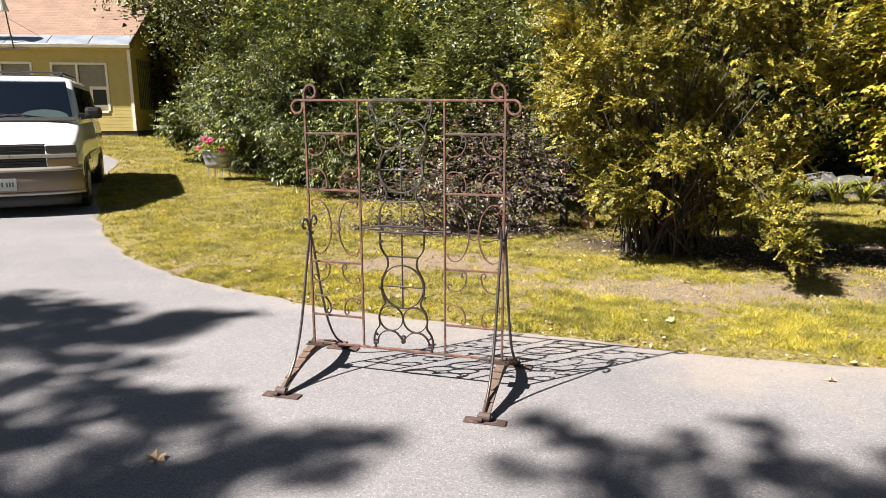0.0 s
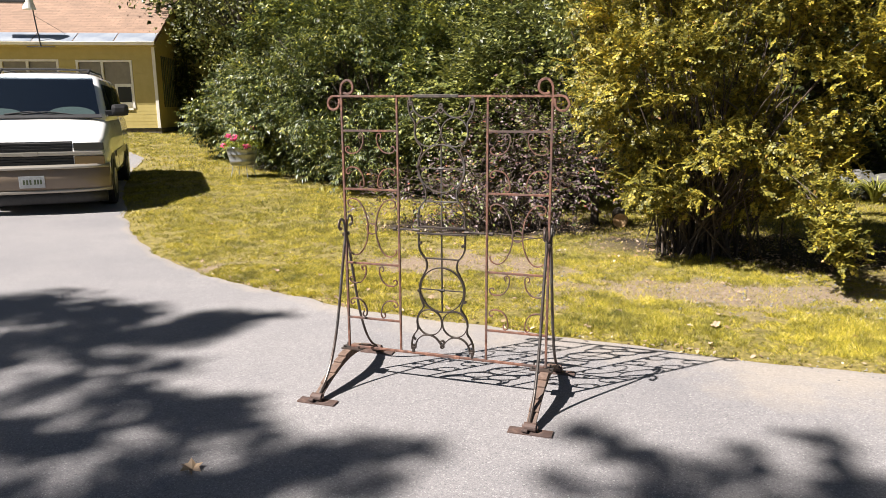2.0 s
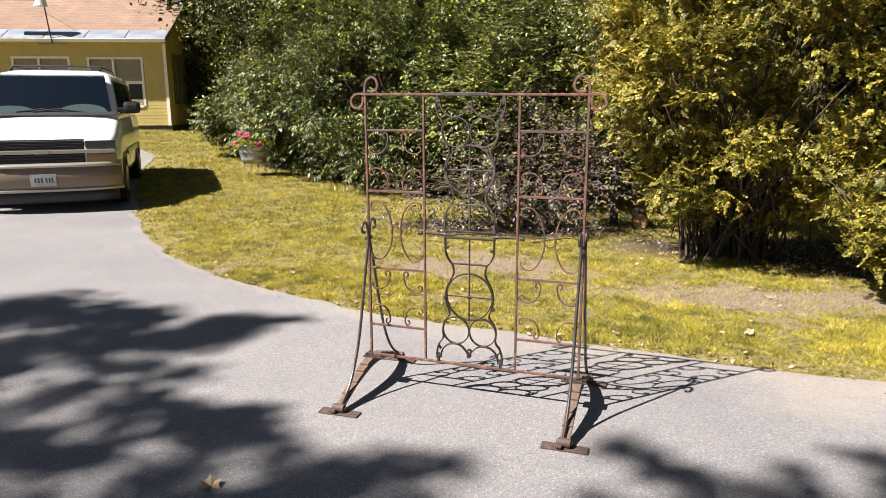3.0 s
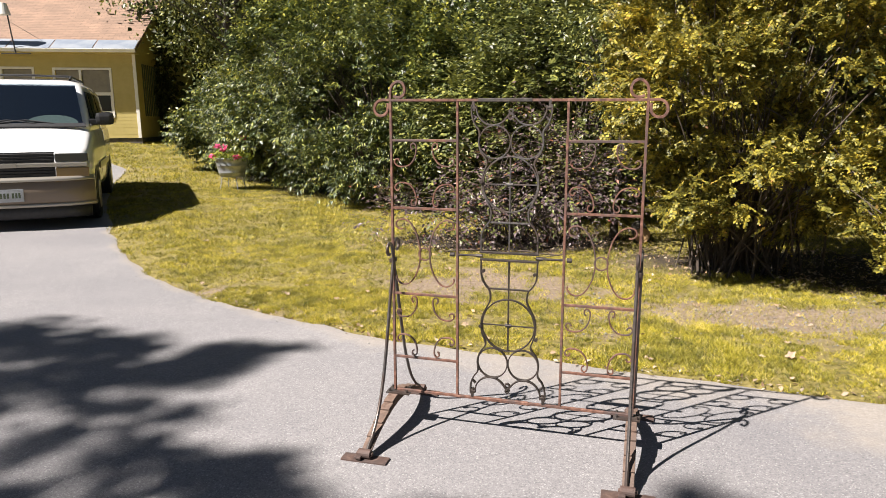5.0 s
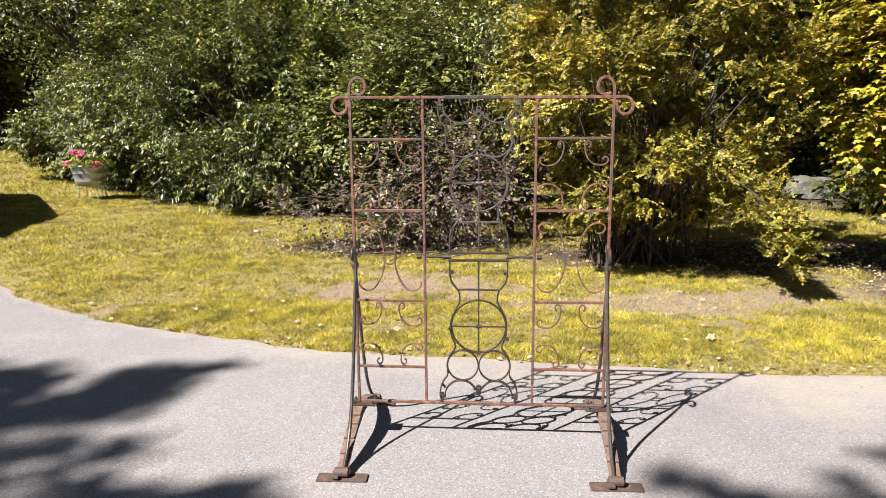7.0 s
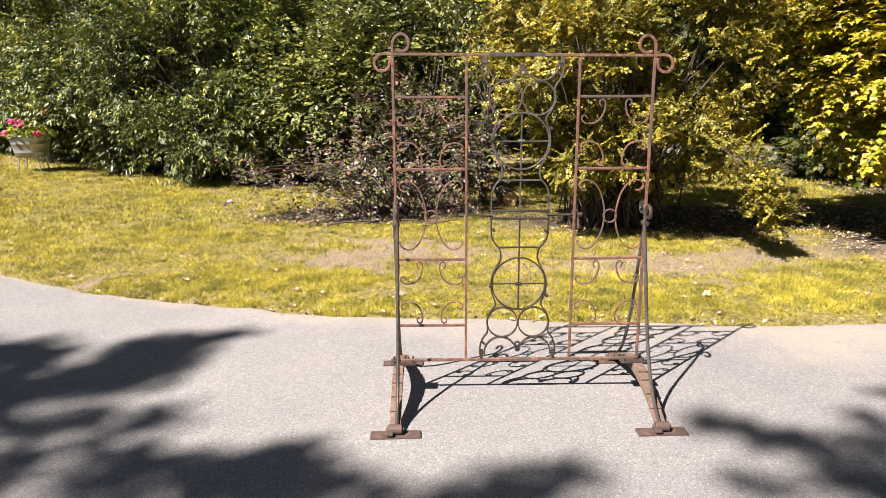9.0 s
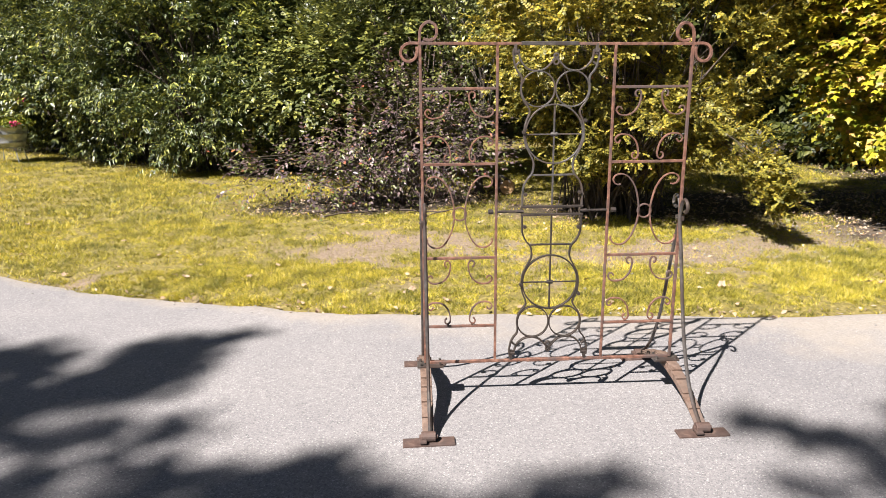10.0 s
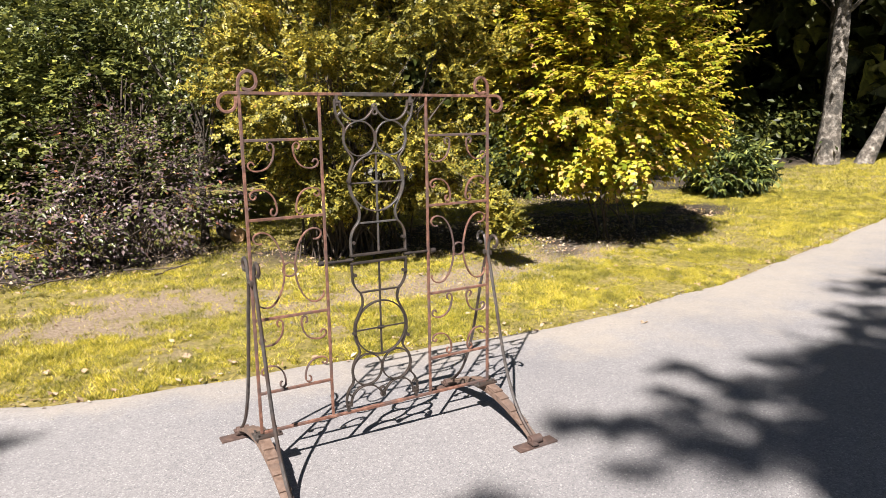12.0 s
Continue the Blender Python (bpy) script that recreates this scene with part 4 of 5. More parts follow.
def far_woods():
    """Undergrowth and far crowns that close the view, too many leaves to count."""
    rng = np.random.default_rng(77)
    n = 75000
    a = rng.random(n)
    ang = radians(-78) + a * radians(190)
    d = 27 + 13 * rng.random(n)
    x, y = -1 + d * np.sin(ang) * 0.95, 3 + d * np.cos(ang)
    keep = ~((x < -9.5) & (y < 32))
    x, y = x[keep], y[keep]
    n = len(x)
    z = rise(x, y) + 13 * rng.random(n) ** 1.1
    c = np.stack([x, y, z], 1) + rng.normal(size=(n, 3)) * 0.3
    nn = np.array((-0.3, -0.6, 0.5)) + rng.normal(size=(n, 3)) * 0.6
    me = leaf_mesh("far_woods", c, nn, 0.9 + 0.7 * rng.random(n), LEAF, rng)
    tagged(part("far_woods", me, M["woods"]), "dense dark woods closing the view", "woods", kind="stuff")
    # low growth under the trees, in clumps
    cl = []
    for _ in range(420):
        ang = radians(-20) + rng.random() * radians(98)
        d = 15 + 12 * rng.random()
        x, y = -2 + d * math.sin(ang), 4 + d * math.cos(ang)
        if lawn_side(np.array([x]), np.array([y]))[0] < 3.0 + 0.06 * max(0, x) or (x > 4 and x < 16 and y < 9.5):
            continue
        cl.append((np.array((x, y, z_at(x, y) + 0.15 + 1.3 * rng.random() ** 2)), np.array((-0.2, -0.5, 0.3)), 0.8 + 0.8 * rng.random()))
    c, nn = clump_leaves(rng, cl, 55, 0.45, 0.6)
    me = leaf_mesh("undergrowth", c, nn, 0.13 + 0.13 * rng.random(len(c)), LEAF, rng)
    tagged(part("undergrowth", me, M["woods"]), "tangled dark undergrowth below the trees", "undergrowth", kind="stuff")


far_woods()


# ---- two trees behind the camera, whose boughs shade the driveway ----
def shade_tree(name, label, foot, h, shadows, seed, height):
    """The shadows are where its sprays fall on the asphalt (x, y, size); each spray hangs on the sun's line above that place."""
    rng = np.random.default_rng(seed)
    top = thing(name, label, "tree", pose(*foot, 0))
    step = Vector((SUN_WAY.x / SUN_WAY.z, SUN_WAY.y / SUN_WAY.z))
    cl = []
    for x, y, k in shadows:
        z = height + rng.normal() * 0.5
        cl.append((np.array((x + step.x * z - foot[0], y + step.y * z - foot[1], z)), np.array((0, 0, 0.6)), k))
    trunk = [((0.06 * math.sin(i), 0.05 * math.cos(i * 1.3), -0.1 + h * 0.9 * i / 8), 0.24 * (1 - 0.09 * i)) for i in range(9)]
    paths = [trunk]
    for i in range(0, len(cl), 7):
        paths.append(branch(rng, (0, 0, height * rng.uniform(0.55, 0.8)), cl[i][0], 0.02, 0.005, 0.16, 8))
    part("trunk", tubes("trunk", paths, 7), M["bark"], top)
    c, n = clump_leaves(rng, cl, 2650, 0.54, 0.22)
    part("crown", leaf_mesh("crown", c, n, 0.105 + 0.07 * rng.random(len(c)), LEAF, rng), M["maple"], top)


rng = np.random.default_rng(8)
left = [(-2.87, 6.36, 0.05), (-2.99, 6.31, 0.07), (-3.13, 6.3, 0.09), (-3.29, 6.3, 0.11), (-3.46, 6.26, 0.12), (-3.57, 6.12, 0.13), (-3.37, 5.96, 0.15), (-3.25, 6.03, 0.1), (-3.49, 5.8, 0.14), (-3.67, 5.89, 0.11), (-4.06, 6.23, 0.17), (-4.23, 6.22, 0.2), (-4.01, 5.88, 0.17),
        (-3.8, 5.75, 0.12), (-3.96, 5.46, 0.12), (-3.74, 5.35, 0.09), (-3.53, 5.35, 0.09), (-3.3, 5.29, 0.08), (-3.16, 5.32, 0.06), (-3.76, 5.05, 0.11), (-3.78, 4.85, 0.11), (-3.4, 5.04, 0.09), (-3.23, 4.95, 0.09), (-4.6, 6.3, 0.26), (-5.1, 6.45, 0.28), (-4.4, 5.7, 0.24)]
left += [(-3.14, 4.72, 0.12), (-3.0, 4.76, 0.1), (-2.87, 4.77, 0.1), (-2.74, 4.75, 0.09), (-2.61, 4.78, 0.08), (-2.66, 4.63, 0.1), (-2.5, 4.59, 0.07), (-2.4, 4.52, 0.08), (-2.05, 4.43, 0.07), (-1.9, 4.43, 0.07), (-1.74, 4.42, 0.07), (-1.59, 4.44, 0.05), (-3.41, 4.75, 0.09), (-2.83, 4.56, 0.1),
         (-2.25, 4.3, 0.1), (-2.0, 4.2, 0.12), (-3.2, 4.3, 0.16), (-2.75, 4.2, 0.16), (-2.3, 4.05, 0.14), (-1.75, 4.1, 0.1), (-4.9, 5.3, 0.26), (-4.5, 4.8, 0.24), (-4.1, 4.4, 0.24), (-4.35, 5.2, 0.16), (-3.6, 4.35, 0.2)]
left = [(x, y, k * (1.1 if x > -3.2 and y > 6 else 1.25)) for x, y, k in left]
left += [(-6.5 + 5 * rng.random(), 1.2 + 2.7 * rng.random(), 0.2 + 0.12 * rng.random()) for _ in range(75)]
left += [(-8.5 + 3.3 * rng.random(), 3.4 + 3.0 * rng.random(), 0.22 + 0.14 * rng.random()) for _ in range(60)]
right = [(-0.82, 4.72, 0.07), (-0.75, 4.63, 0.08), (-0.68, 4.5, 0.07), (-0.6, 4.4, 0.08), (-0.48, 4.36, 0.09), (-0.98, 4.19, 0.085), (-0.62, 4.17, 0.1), (-0.48, 4.13, 0.1), (-0.15, 4.56, 0.07), (-0.18, 4.4, 0.08), (-0.22, 4.28, 0.09), (0.22, 4.73, 0.07), (0.24, 4.62, 0.07), (0.23, 4.47, 0.07),
         (0.22, 4.35, 0.09), (0.33, 4.32, 0.08), (0.18, 4.2, 0.11), (-0.12, 4.12, 0.09), (0.72, 4.39, 0.06), (0.82, 4.27, 0.09), (1.09, 4.2, 0.1), (1.32, 4.13, 0.12), (0.86, 4.04, 0.11), (1.15, 3.92, 0.14), (0.4, 3.9, 0.16), (-0.2, 3.85, 0.17), (-0.5, 3.95, 0.15)]
right += [(1.75, 4.2, 0.12), (2.06, 4.42, 0.09), (2.05, 4.24, 0.1), (2.45, 4.3, 0.12), (2.87, 4.65, 0.07), (2.93, 4.46, 0.09), (3.3, 4.5, 0.16), (3.8, 4.45, 0.2), (4.5, 4.3, 0.25), (5.2, 4.4, 0.25), (1.7, 3.85, 0.2), (2.3, 3.8, 0.24), (3.1, 3.9, 0.25), (4.0, 3.8, 0.3), (-1.52, 4.45, 0.05)]
right += [(-0.4 + 7 * rng.random(), 0.6 + 3.1 * rng.random(), 0.22 + 0.14 * rng.random()) for _ in range(130)]
right += [(-0.35 + 3.8 * rng.random(), 2.7 + 1.3 * rng.random(), 0.2 + 0.14 * rng.random()) for _ in range(70)]
shade_tree("driveway_tree", "tall leafy tree shading the driveway", (-15.0, -5.0), 16, left, 5, 12.5)
shade_tree("driveway_tree", "tall leafy tree shading the driveway", (-9.0, -7.0), 16, right, 6, 12.5)


# ---- the yellow house ----
def siding():
    m, nodes, links, b = blank("yellow clapboard", 0.6)
    n = noise_node(nodes, links, 3, 5)
    c = ramp(nodes, [(0.3, (0.42, 0.34, 0.11)), (0.7, (0.49, 0.4, 0.145))])
    links.new(n.outputs["Fac"], c.inputs["Fac"])
    links.new(c.outputs["Color"], b.inputs["Base Color"])
    return m


def shingles():
    m, nodes, links, b = blank("tan shingles", 0.9)
    tc = nodes.new("ShaderNodeTexCoord")
    br = nodes.new("ShaderNodeTexBrick")
    br.inputs["Scale"].default_value = 1.0
    br.inputs["Brick Width"].default_value, br.inputs["Row Height"].default_value, br.inputs["Mortar Size"].default_value = 0.32, 0.14, 0.006
    br.inputs["Color1"].default_value, br.inputs["Color2"].default_value, br.inputs["Mortar"].default_value = (0.27, 0.178, 0.125, 1), (0.225, 0.15, 0.108, 1), (0.09, 0.06, 0.046, 1)
    links.new(tc.outputs["Object"], br.inputs["Vector"])
    n = noise_node(nodes, links, 1.2, 4)
    w = ramp(nodes, [(0.3, (0.8, 0.8, 0.8)), (0.7, (1.15, 1.12, 1.1))])
    links.new(n.outputs["Fac"], w.inputs["Fac"])
    links.new(mix(nodes, links, 1.0, br.outputs["Color"], w.outputs["Color"], "MULTIPLY"), b.inputs["Base Color"])
    bump(nodes, links, b, br.outputs["Fac"], 0.4, -0.01)
    return m


def gloss(name, colour, rough=0.04, metal=0.0, coat=0.0):
    m, nodes, links, b = blank(name, rough, metal)
    b.inputs["Coat Weight"].default_value = coat
    n = noise_node(nodes, links, 2.5, 4)
    c = ramp(nodes, [(0.3, tuple(v * 0.9 for v in colour)), (0.7, colour)])
    links.new(n.outputs["Fac"], c.inputs["Fac"])
    links.new(c.outputs["Color"], b.inputs["Base Color"])
    return m


M["siding"], M["shingle"] = siding(), shingles()
M["white"] = surface("white painted trim", [(0.3, (0.68, 0.66, 0.6)), (0.7, (0.8, 0.78, 0.72))], 6, 0.6, 0, 0.2, 0.002)
M["metal edge"] = surface("pale metal flashing", [(0.3, (0.17, 0.2, 0.25)), (0.7, (0.25, 0.28, 0.325))], 3, 0.5, 0.2, 0.2, 0.003, (0.28, 0.305, 0.34), 1.2)
M["pane"] = gloss("window pane", (0.02, 0.022, 0.022), 0.03)
M["blind"] = surface("grey blind", [(0.3, (0.2, 0.18, 0.15)), (0.7, (0.27, 0.25, 0.21))], 5, 0.8)
M["foundation"] = surface("dark foundation", [(0.3, (0.06, 0.055, 0.05)), (0.7, (0.13, 0.12, 0.11))], 8, 0.95)
M["shutter"] = surface("dark green slats", [(0.3, (0.05, 0.07, 0.04)), (0.7, (0.09, 0.11, 0.06))], 8, 0.8)
M["black"] = surface("black plastic", [(0.3, (0.012, 0.012, 0.013)), (0.7, (0.025, 0.025, 0.027))], 20, 0.5)


def house():
    """Local x runs along the front wall from its corner, y into the house, z up; the wall starts at y = 0."""
    m = Matrix(((-0.983, -0.207, 0, -13.203), (-0.207, 0.983, 0, 23.873), (0, 0, 1, 0.70), (0, 0, 0, 1)))
    home = thing("house", "single-storey yellow clapboard house with a tan shingle roof", "house", m @ Matrix.Diagonal((1, 1, 1, 1)))
    long, deep, high = 11.0, 8.0, 2.85
    wins = ((0.83, 2.46, 0.86, 2.36), (3.14, 4.82, 0.86, 2.38), (6.0, 7.7, 0.86, 2.38))
    wall = part("wall", box(long, 0.16, 0.64, (long / 2, 0.08, 0.54)), M["siding"], home)
    x = 0.0
    for a, b, z0, z1 in wins:
        part("wall_panel", box(a - x, 0.16, high - 0.86, ((a + x) / 2, 0.08, (high + 0.86) / 2)), M["siding"], wall)
        part("wall_panel", box(b - a, 0.16, high - z1, ((a + b) / 2, 0.08, (high + z1) / 2)), M["siding"], wall)
        x = b
    part("wall_panel", box(long - x, 0.16, high - 0.86, ((long + x) / 2, 0.08, (high + 0.86) / 2)), M["siding"], wall)
    # clapboards stand proud, each board a strip
    for i in range(23):
        z = 0.26 + i * 0.112
        for a, b in ((0.06, 0.75), (2.54, 3.06), (4.9, 5.92), (7.78, 10.9)) if 0.85 < z < 2.45 else ((0.06, 10.9),):
            bm = box(b - a, 0.012, 0.11, ((a + b) / 2, -0.009, z), turn=pose(0, 0, 0, -1.6))
            part("clapboard", bm, M["siding"], wall)
    side = part("wall", box(0.16, deep - 0.16, high - 0.2, (0.08, 0.16 + (deep - 0.16) / 2, 0.2 + (high - 0.2) / 2)), M["siding"], home)
    gable = bmesh.new()
    vs = [gable.verts.new(c) for c in ((0.0, 0, high), (0, deep, high), (0, deep / 2, high + 2.35), (0.16, 0, high), (0.16, deep, high), (0.16, deep / 2, high + 2.35))]
    for f in ((0, 1, 2), (3, 5, 4), (0, 3, 4, 1), (1, 4, 5, 2), (2, 5, 3, 0)):
        gable.faces.new([vs[k] for k in f])
    part("gable", gable, M["siding"], home)
    part("wall", box(long, 0.16, high - 0.2, (long / 2, deep - 0.08, 0.2 + (high - 0.2) / 2)), M["siding"], home)
    part("wall", box(0.16, deep, high - 0.2, (long - 0.08, deep / 2, 0.2 + (high - 0.2) / 2)), M["siding"], home)
    part("foundation", box(long + 0.02, deep, 0.5, (long / 2, deep / 2 + 0.02, -0.05)), M["foundation"], home, "dark foundation strip")
    part("corner_board", box(0.1, 0.03, high - 0.2, (0.045, -0.03, 0.2 + (high - 0.2) / 2), 0.004), M["white"], home, "pale painted corner board")
    for i in range(16):
        part("batten", box(0.03, 0.06, 1.7, (-0.02, 0.6 + i * 0.21, 1.75), 0.004), M["shutter"], side)
    part("soffit", box(long + 0.2, 0.55, 0.04, (long / 2, -0.22, high + 0.02)), M["siding"], home)
    pitch = math.atan2(2.45, deep / 2 + 0.5)
    run = math.hypot(2.6, deep / 2 + 0.5)
    for s in (1, -1):
        turn = pose(0, 0, 0, math.degrees(pitch) * s)
        y = deep / 2 - s * (deep / 2 + 0.5) / 2
        roof = part("roof", box(long + 0.3, run, 0.1, edge=0.01), M["shingle"], home, at=pose(long / 2 - 0.02, y, high + 0.05 + 1.27) @ turn)
        if s == 1:
            # metal sheets along the eave, joint by joint
            for i in range(9):
                w = (long + 0.3) / 9
                sheet = box(w - 0.035, 0.66, 0.012, edge=0.003)
                part("eave_sheet", sheet, M["metal edge"], roof, at=pose(-(long + 0.3) / 2 + w * (i + 0.5), -run / 2 + 0.32, 0.058 + 0.002 * (i % 2)))
            part("gutter_edge", box(long + 0.3, 0.03, 0.11, edge=0.004), M["white"], roof, at=pose(0, -run / 2 - 0.016, 0.0))
    for a, b, z0, z1 in wins:
        win = part("window", box(b - a, 0.05, 0.06, ((a + b) / 2, -0.02, z0 - 0.03), 0.004), M["white"], home, "white-framed double window with a half-drawn grey blind")
        for c, size in ((((a + b) / 2, -0.01, z1 + 0.035), (b - a + 0.14, 0.05, 0.07)), ((a - 0.035, -0.01, (z0 + z1) / 2), (0.07, 0.05, z1 - z0)), ((b + 0.035, -0.01, (z0 + z1) / 2), (0.07, 0.05, z1 - z0)),
                        (((a + b) / 2 + 0.07, 0.0, (z0 + z1) / 2), (0.07, 0.06, z1 - z0))):
            part("frame", box(*size, c, 0.004), M["white"], win)
        for c, w in (((a + (a + b) / 2 + 0.035) / 2, (b - a) / 2 + 0.035), ((b + (a + b) / 2 + 0.105) / 2, (b - a) / 2 - 0.105)):
            part("pane", box(w, 0.01, z1 - z0, (c, 0.07, (z0 + z1) / 2)), M["pane"], win)
            part("blind", box(w - 0.02, 0.012, 0.88, (c, 0.055, z1 - 0.45)), M["blind"], win)
    # an added white frame with a dark centre stands for a pale window shape
    framed = thing("framed_panel", "added white rounded frame with a dark centre, standing for a pale shape in the window", "panel", m @ pose(1.12, 0.05, 0.865))
    part("frame", box(0.54, 0.014, 0.8, (0, 0, 0.4), 0.006), M["white"], framed)
    part("centre", box(0.43, 0.01, 0.5, (-0.03, -0.006, 0.45), 0.004), M["pane"], framed, "dark glossy centre")
    # the mast at the eave: a thin pole with guy wires and a white lamp
    mast = thing("roof_mast", "thin dark mast with guy wires and white lamp", "mast", m @ pose(3.3, -0.57, 2.8))
    part("pole", tubes("pole", [[((0, 0, 0), 0.022), ((0.07, 0, 0.6), 0.02), ((0.12, 0, 1.2), 0.018)]], 8), M["black"], mast)
    part("base_bar", box(0.85, 0.05, 0.03, (0, 0, 0.0), 0.005), M["black"], mast)
    for x, z in ((0.28, 0.42), (-0.62, 0.42)):
        part("guy_wire", tubes("guy_wire", [[((0.1, 0, 0.95), 0.006), ((x, 0.5, z), 0.006)]], 5), M["black"], mast)
    part("lamp", cyl(0.2, 0.34, (0.22, 0, 1.3), sides=20, r2=0.11, edge=0.01), M["white"], mast, "white cone-shaped lamp")
    part("arm", box(1.5, 0.3, 0.07, (1.0, 0.0, 1.36), 0.01), M["black"], mast)


house()


# ---- the parked van: local y runs back from its front, x across, z up ----
M["van white"] = gloss("white car paint", (0.8, 0.8, 0.79), 0.25, 0, 0.6)
M["taupe"] = gloss("taupe bumper", (0.19, 0.145, 0.105), 0.35, 0, 0.3)
M["silver"] = gloss("silver trim", (0.4, 0.37, 0.32), 0.3, 0.5)
M["car glass"] = gloss("tinted car glass", (0.006, 0.009, 0.016), 0.03, 0, 0.0)
M["lens"] = gloss("headlight glass", (0.035, 0.036, 0.03), 0.2, 0.0, 0.0)
M["amber"] = gloss("turn light glass", (0.24, 0.16, 0.065), 0.3, 0.0, 0.0)
M["tyre"] = surface("tyre rubber", [(0.3, (0.012, 0.012, 0.012)), (0.7, (0.03, 0.03, 0.03))], 30, 0.9)
M["dash"] = gloss("grey-green dashboard", (0.17, 0.21, 0.175), 0.7)
M["navy"] = gloss("dark cabin with sky tint", (0.004, 0.009, 0.032), 0.6)


def clear_glass():
    m, nodes, links, b = blank("windscreen glass", 0.02)
    t = nodes.new("ShaderNodeBsdfTransparent")
    t.inputs["Color"].default_value = (0.5, 0.56, 0.6, 1)
    g = nodes.new("ShaderNodeBsdfGlossy")
    g.inputs["Roughness"].default_value = 0.02
    s = nodes.new("ShaderNodeMixShader")
    s.inputs[0].default_value = 0.07
    links.new(t.outputs[0], s.inputs[1])
    links.new(g.outputs[0], s.inputs[2])
    links.new(s.outputs[0], nodes["Material Output"].inputs["Surface"])
    return m


M["screen glass"] = clear_glass()


def loft(rings):
    """Skin over closed rings of equal length, ends capped."""
    verts = [v for r in rings for v in r]
    k = len(rings[0])
    faces = [(i * k + s, i * k + (s + 1) % k, (i + 1) * k + (s + 1) % k, (i + 1) * k + s) for i in range(len(rings) - 1) for s in range(k)]
    faces += [tuple(range(k)), tuple(reversed(range((len(rings) - 1) * k, len(rings) * k)))]
    return fixed("skin", verts, faces, True)


def van():
    car = thing("van", "white minivan with a taupe bumper, parked on the driveway", "van", pose(-7.93, 10.48, z_at(-7.93, 10.48) + 0.01, 0, 0, 27.0))
    car.scale = (0.925, 0.955, 0.965)
    rings = []
    for y, hw, zt in ((0.0, 0.9, 1.01), (0.05, 0.98, 1.035), (0.3, 1.02, 1.12), (0.65, 1.03, 1.25), (1.0, 1.03, 1.355), (1.4, 1.03, 1.36), (3.0, 1.03, 1.36), (4.8, 1.03, 1.36), (5.0, 0.98, 1.34)):
        half = [(0.0, zt + 0.035), (0.45 * hw, zt + 0.03), (0.8 * hw, zt + 0.008), (0.93 * hw, zt - 0.02), (0.985 * hw, zt - 0.07), (hw, zt - 0.2), (hw + 0.012, 0.84), (hw, 0.66), (hw - 0.015, 0.5), (hw - 0.05, 0.4), (0, 0.39)]
        half = [(x, max(z, 0.66 if y < 0.5 else 0)) for x, z in half]
        rings.append([(x, y, z) for x, z in half] + [(-x, y, z) for x, z in reversed(half[1:-1])])
    body = part("body", loft(rings), M["van white"], car)
    rings = []
    for z, y0, y1, hw, r in ((1.3, 0.92, 4.95, 0.99, 0.1), (1.46, 1.06, 4.92, 0.975, 0.12), (1.76, 1.36, 4.84, 0.92, 0.13), (1.96, 1.58, 4.76, 0.88, 0.15), (2.045, 1.76, 4.66, 0.82, 0.2), (2.095, 2.0, 4.5, 0.7, 0.25), (2.11, 2.3, 4.3, 0.5, 0.2)):
        ring = []
        for cx, cy, a0 in ((hw - r, y0 + r, -90), (hw - r, y1 - r, 0), (-hw + r, y1 - r, 90), (-hw + r, y0 + r, 180)):
            for k in range(5):
                a = radians(a0 + k * 22.5)
                ring.append((cx + r * math.cos(a), cy + r * math.sin(a), z))
        rings.append(ring)
    part("cabin", loft(rings), M["van white"], car)

    def panel(name, corners, mat, parent, thick=0.012, label=""):
        c = [Vector(v) for v in corners]
        n = (c[1] - c[0]).cross(c[3] - c[0]).normalized() * thick
        v = c + [q + n for q in c]
        f = [(0, 1, 2, 3), (4, 7, 6, 5), (0, 4, 5, 1), (1, 5, 6, 2), (2, 6, 7, 3), (3, 7, 4, 0)]
        return part(name, fixed(name, v, f), M[mat], parent, label)

    # dark cabin panel whose navy paints the sky's reflection into the windscreen
    dark = panel("sky_tint_interior", ((-0.9, 0.955, 1.39), (0.9, 0.955, 1.39), (0.79, 1.515, 1.98), (-0.79, 1.515, 1.98)), "navy", car, 0.012)
    slope = Vector((0, 0.56, 0.59)).normalized()
    for c, rx, rz in ((0.48, 0.36, 0.17), (-0.55, 0.34, 0.14)):
        ring = [Vector((c + rx * math.cos(a), 0.955, 1.405)) + slope * rz * math.sin(a) + Vector((0, -0.0145, 0.0137)) for a in np.linspace(0, math.pi, 16)]
        part("dashboard", fixed("dashboard", ring + [p + Vector((0, -0.003, 0.003)) for p in ring], [tuple(range(16)), tuple(range(31, 15, -1))] + [(i, i + 1, i + 17, i + 16) for i in range(15)] + [(15, 0, 16, 31)]), M["dash"], dark, "pale grey-green dashboard behind the glass")
    panel("windscreen", ((-0.9, 0.93, 1.412), (0.9, 0.93, 1.412), (0.79, 1.49, 2.002), (-0.79, 1.49, 2.002)), "screen glass", car, 0.006, "dark tinted windscreen reflecting the sky")
    panel("cowl", ((-0.94, 0.88, 1.365), (0.94, 0.88, 1.365), (0.93, 0.94, 1.41), (-0.93, 0.94, 1.41)), "black", car, 0.02)
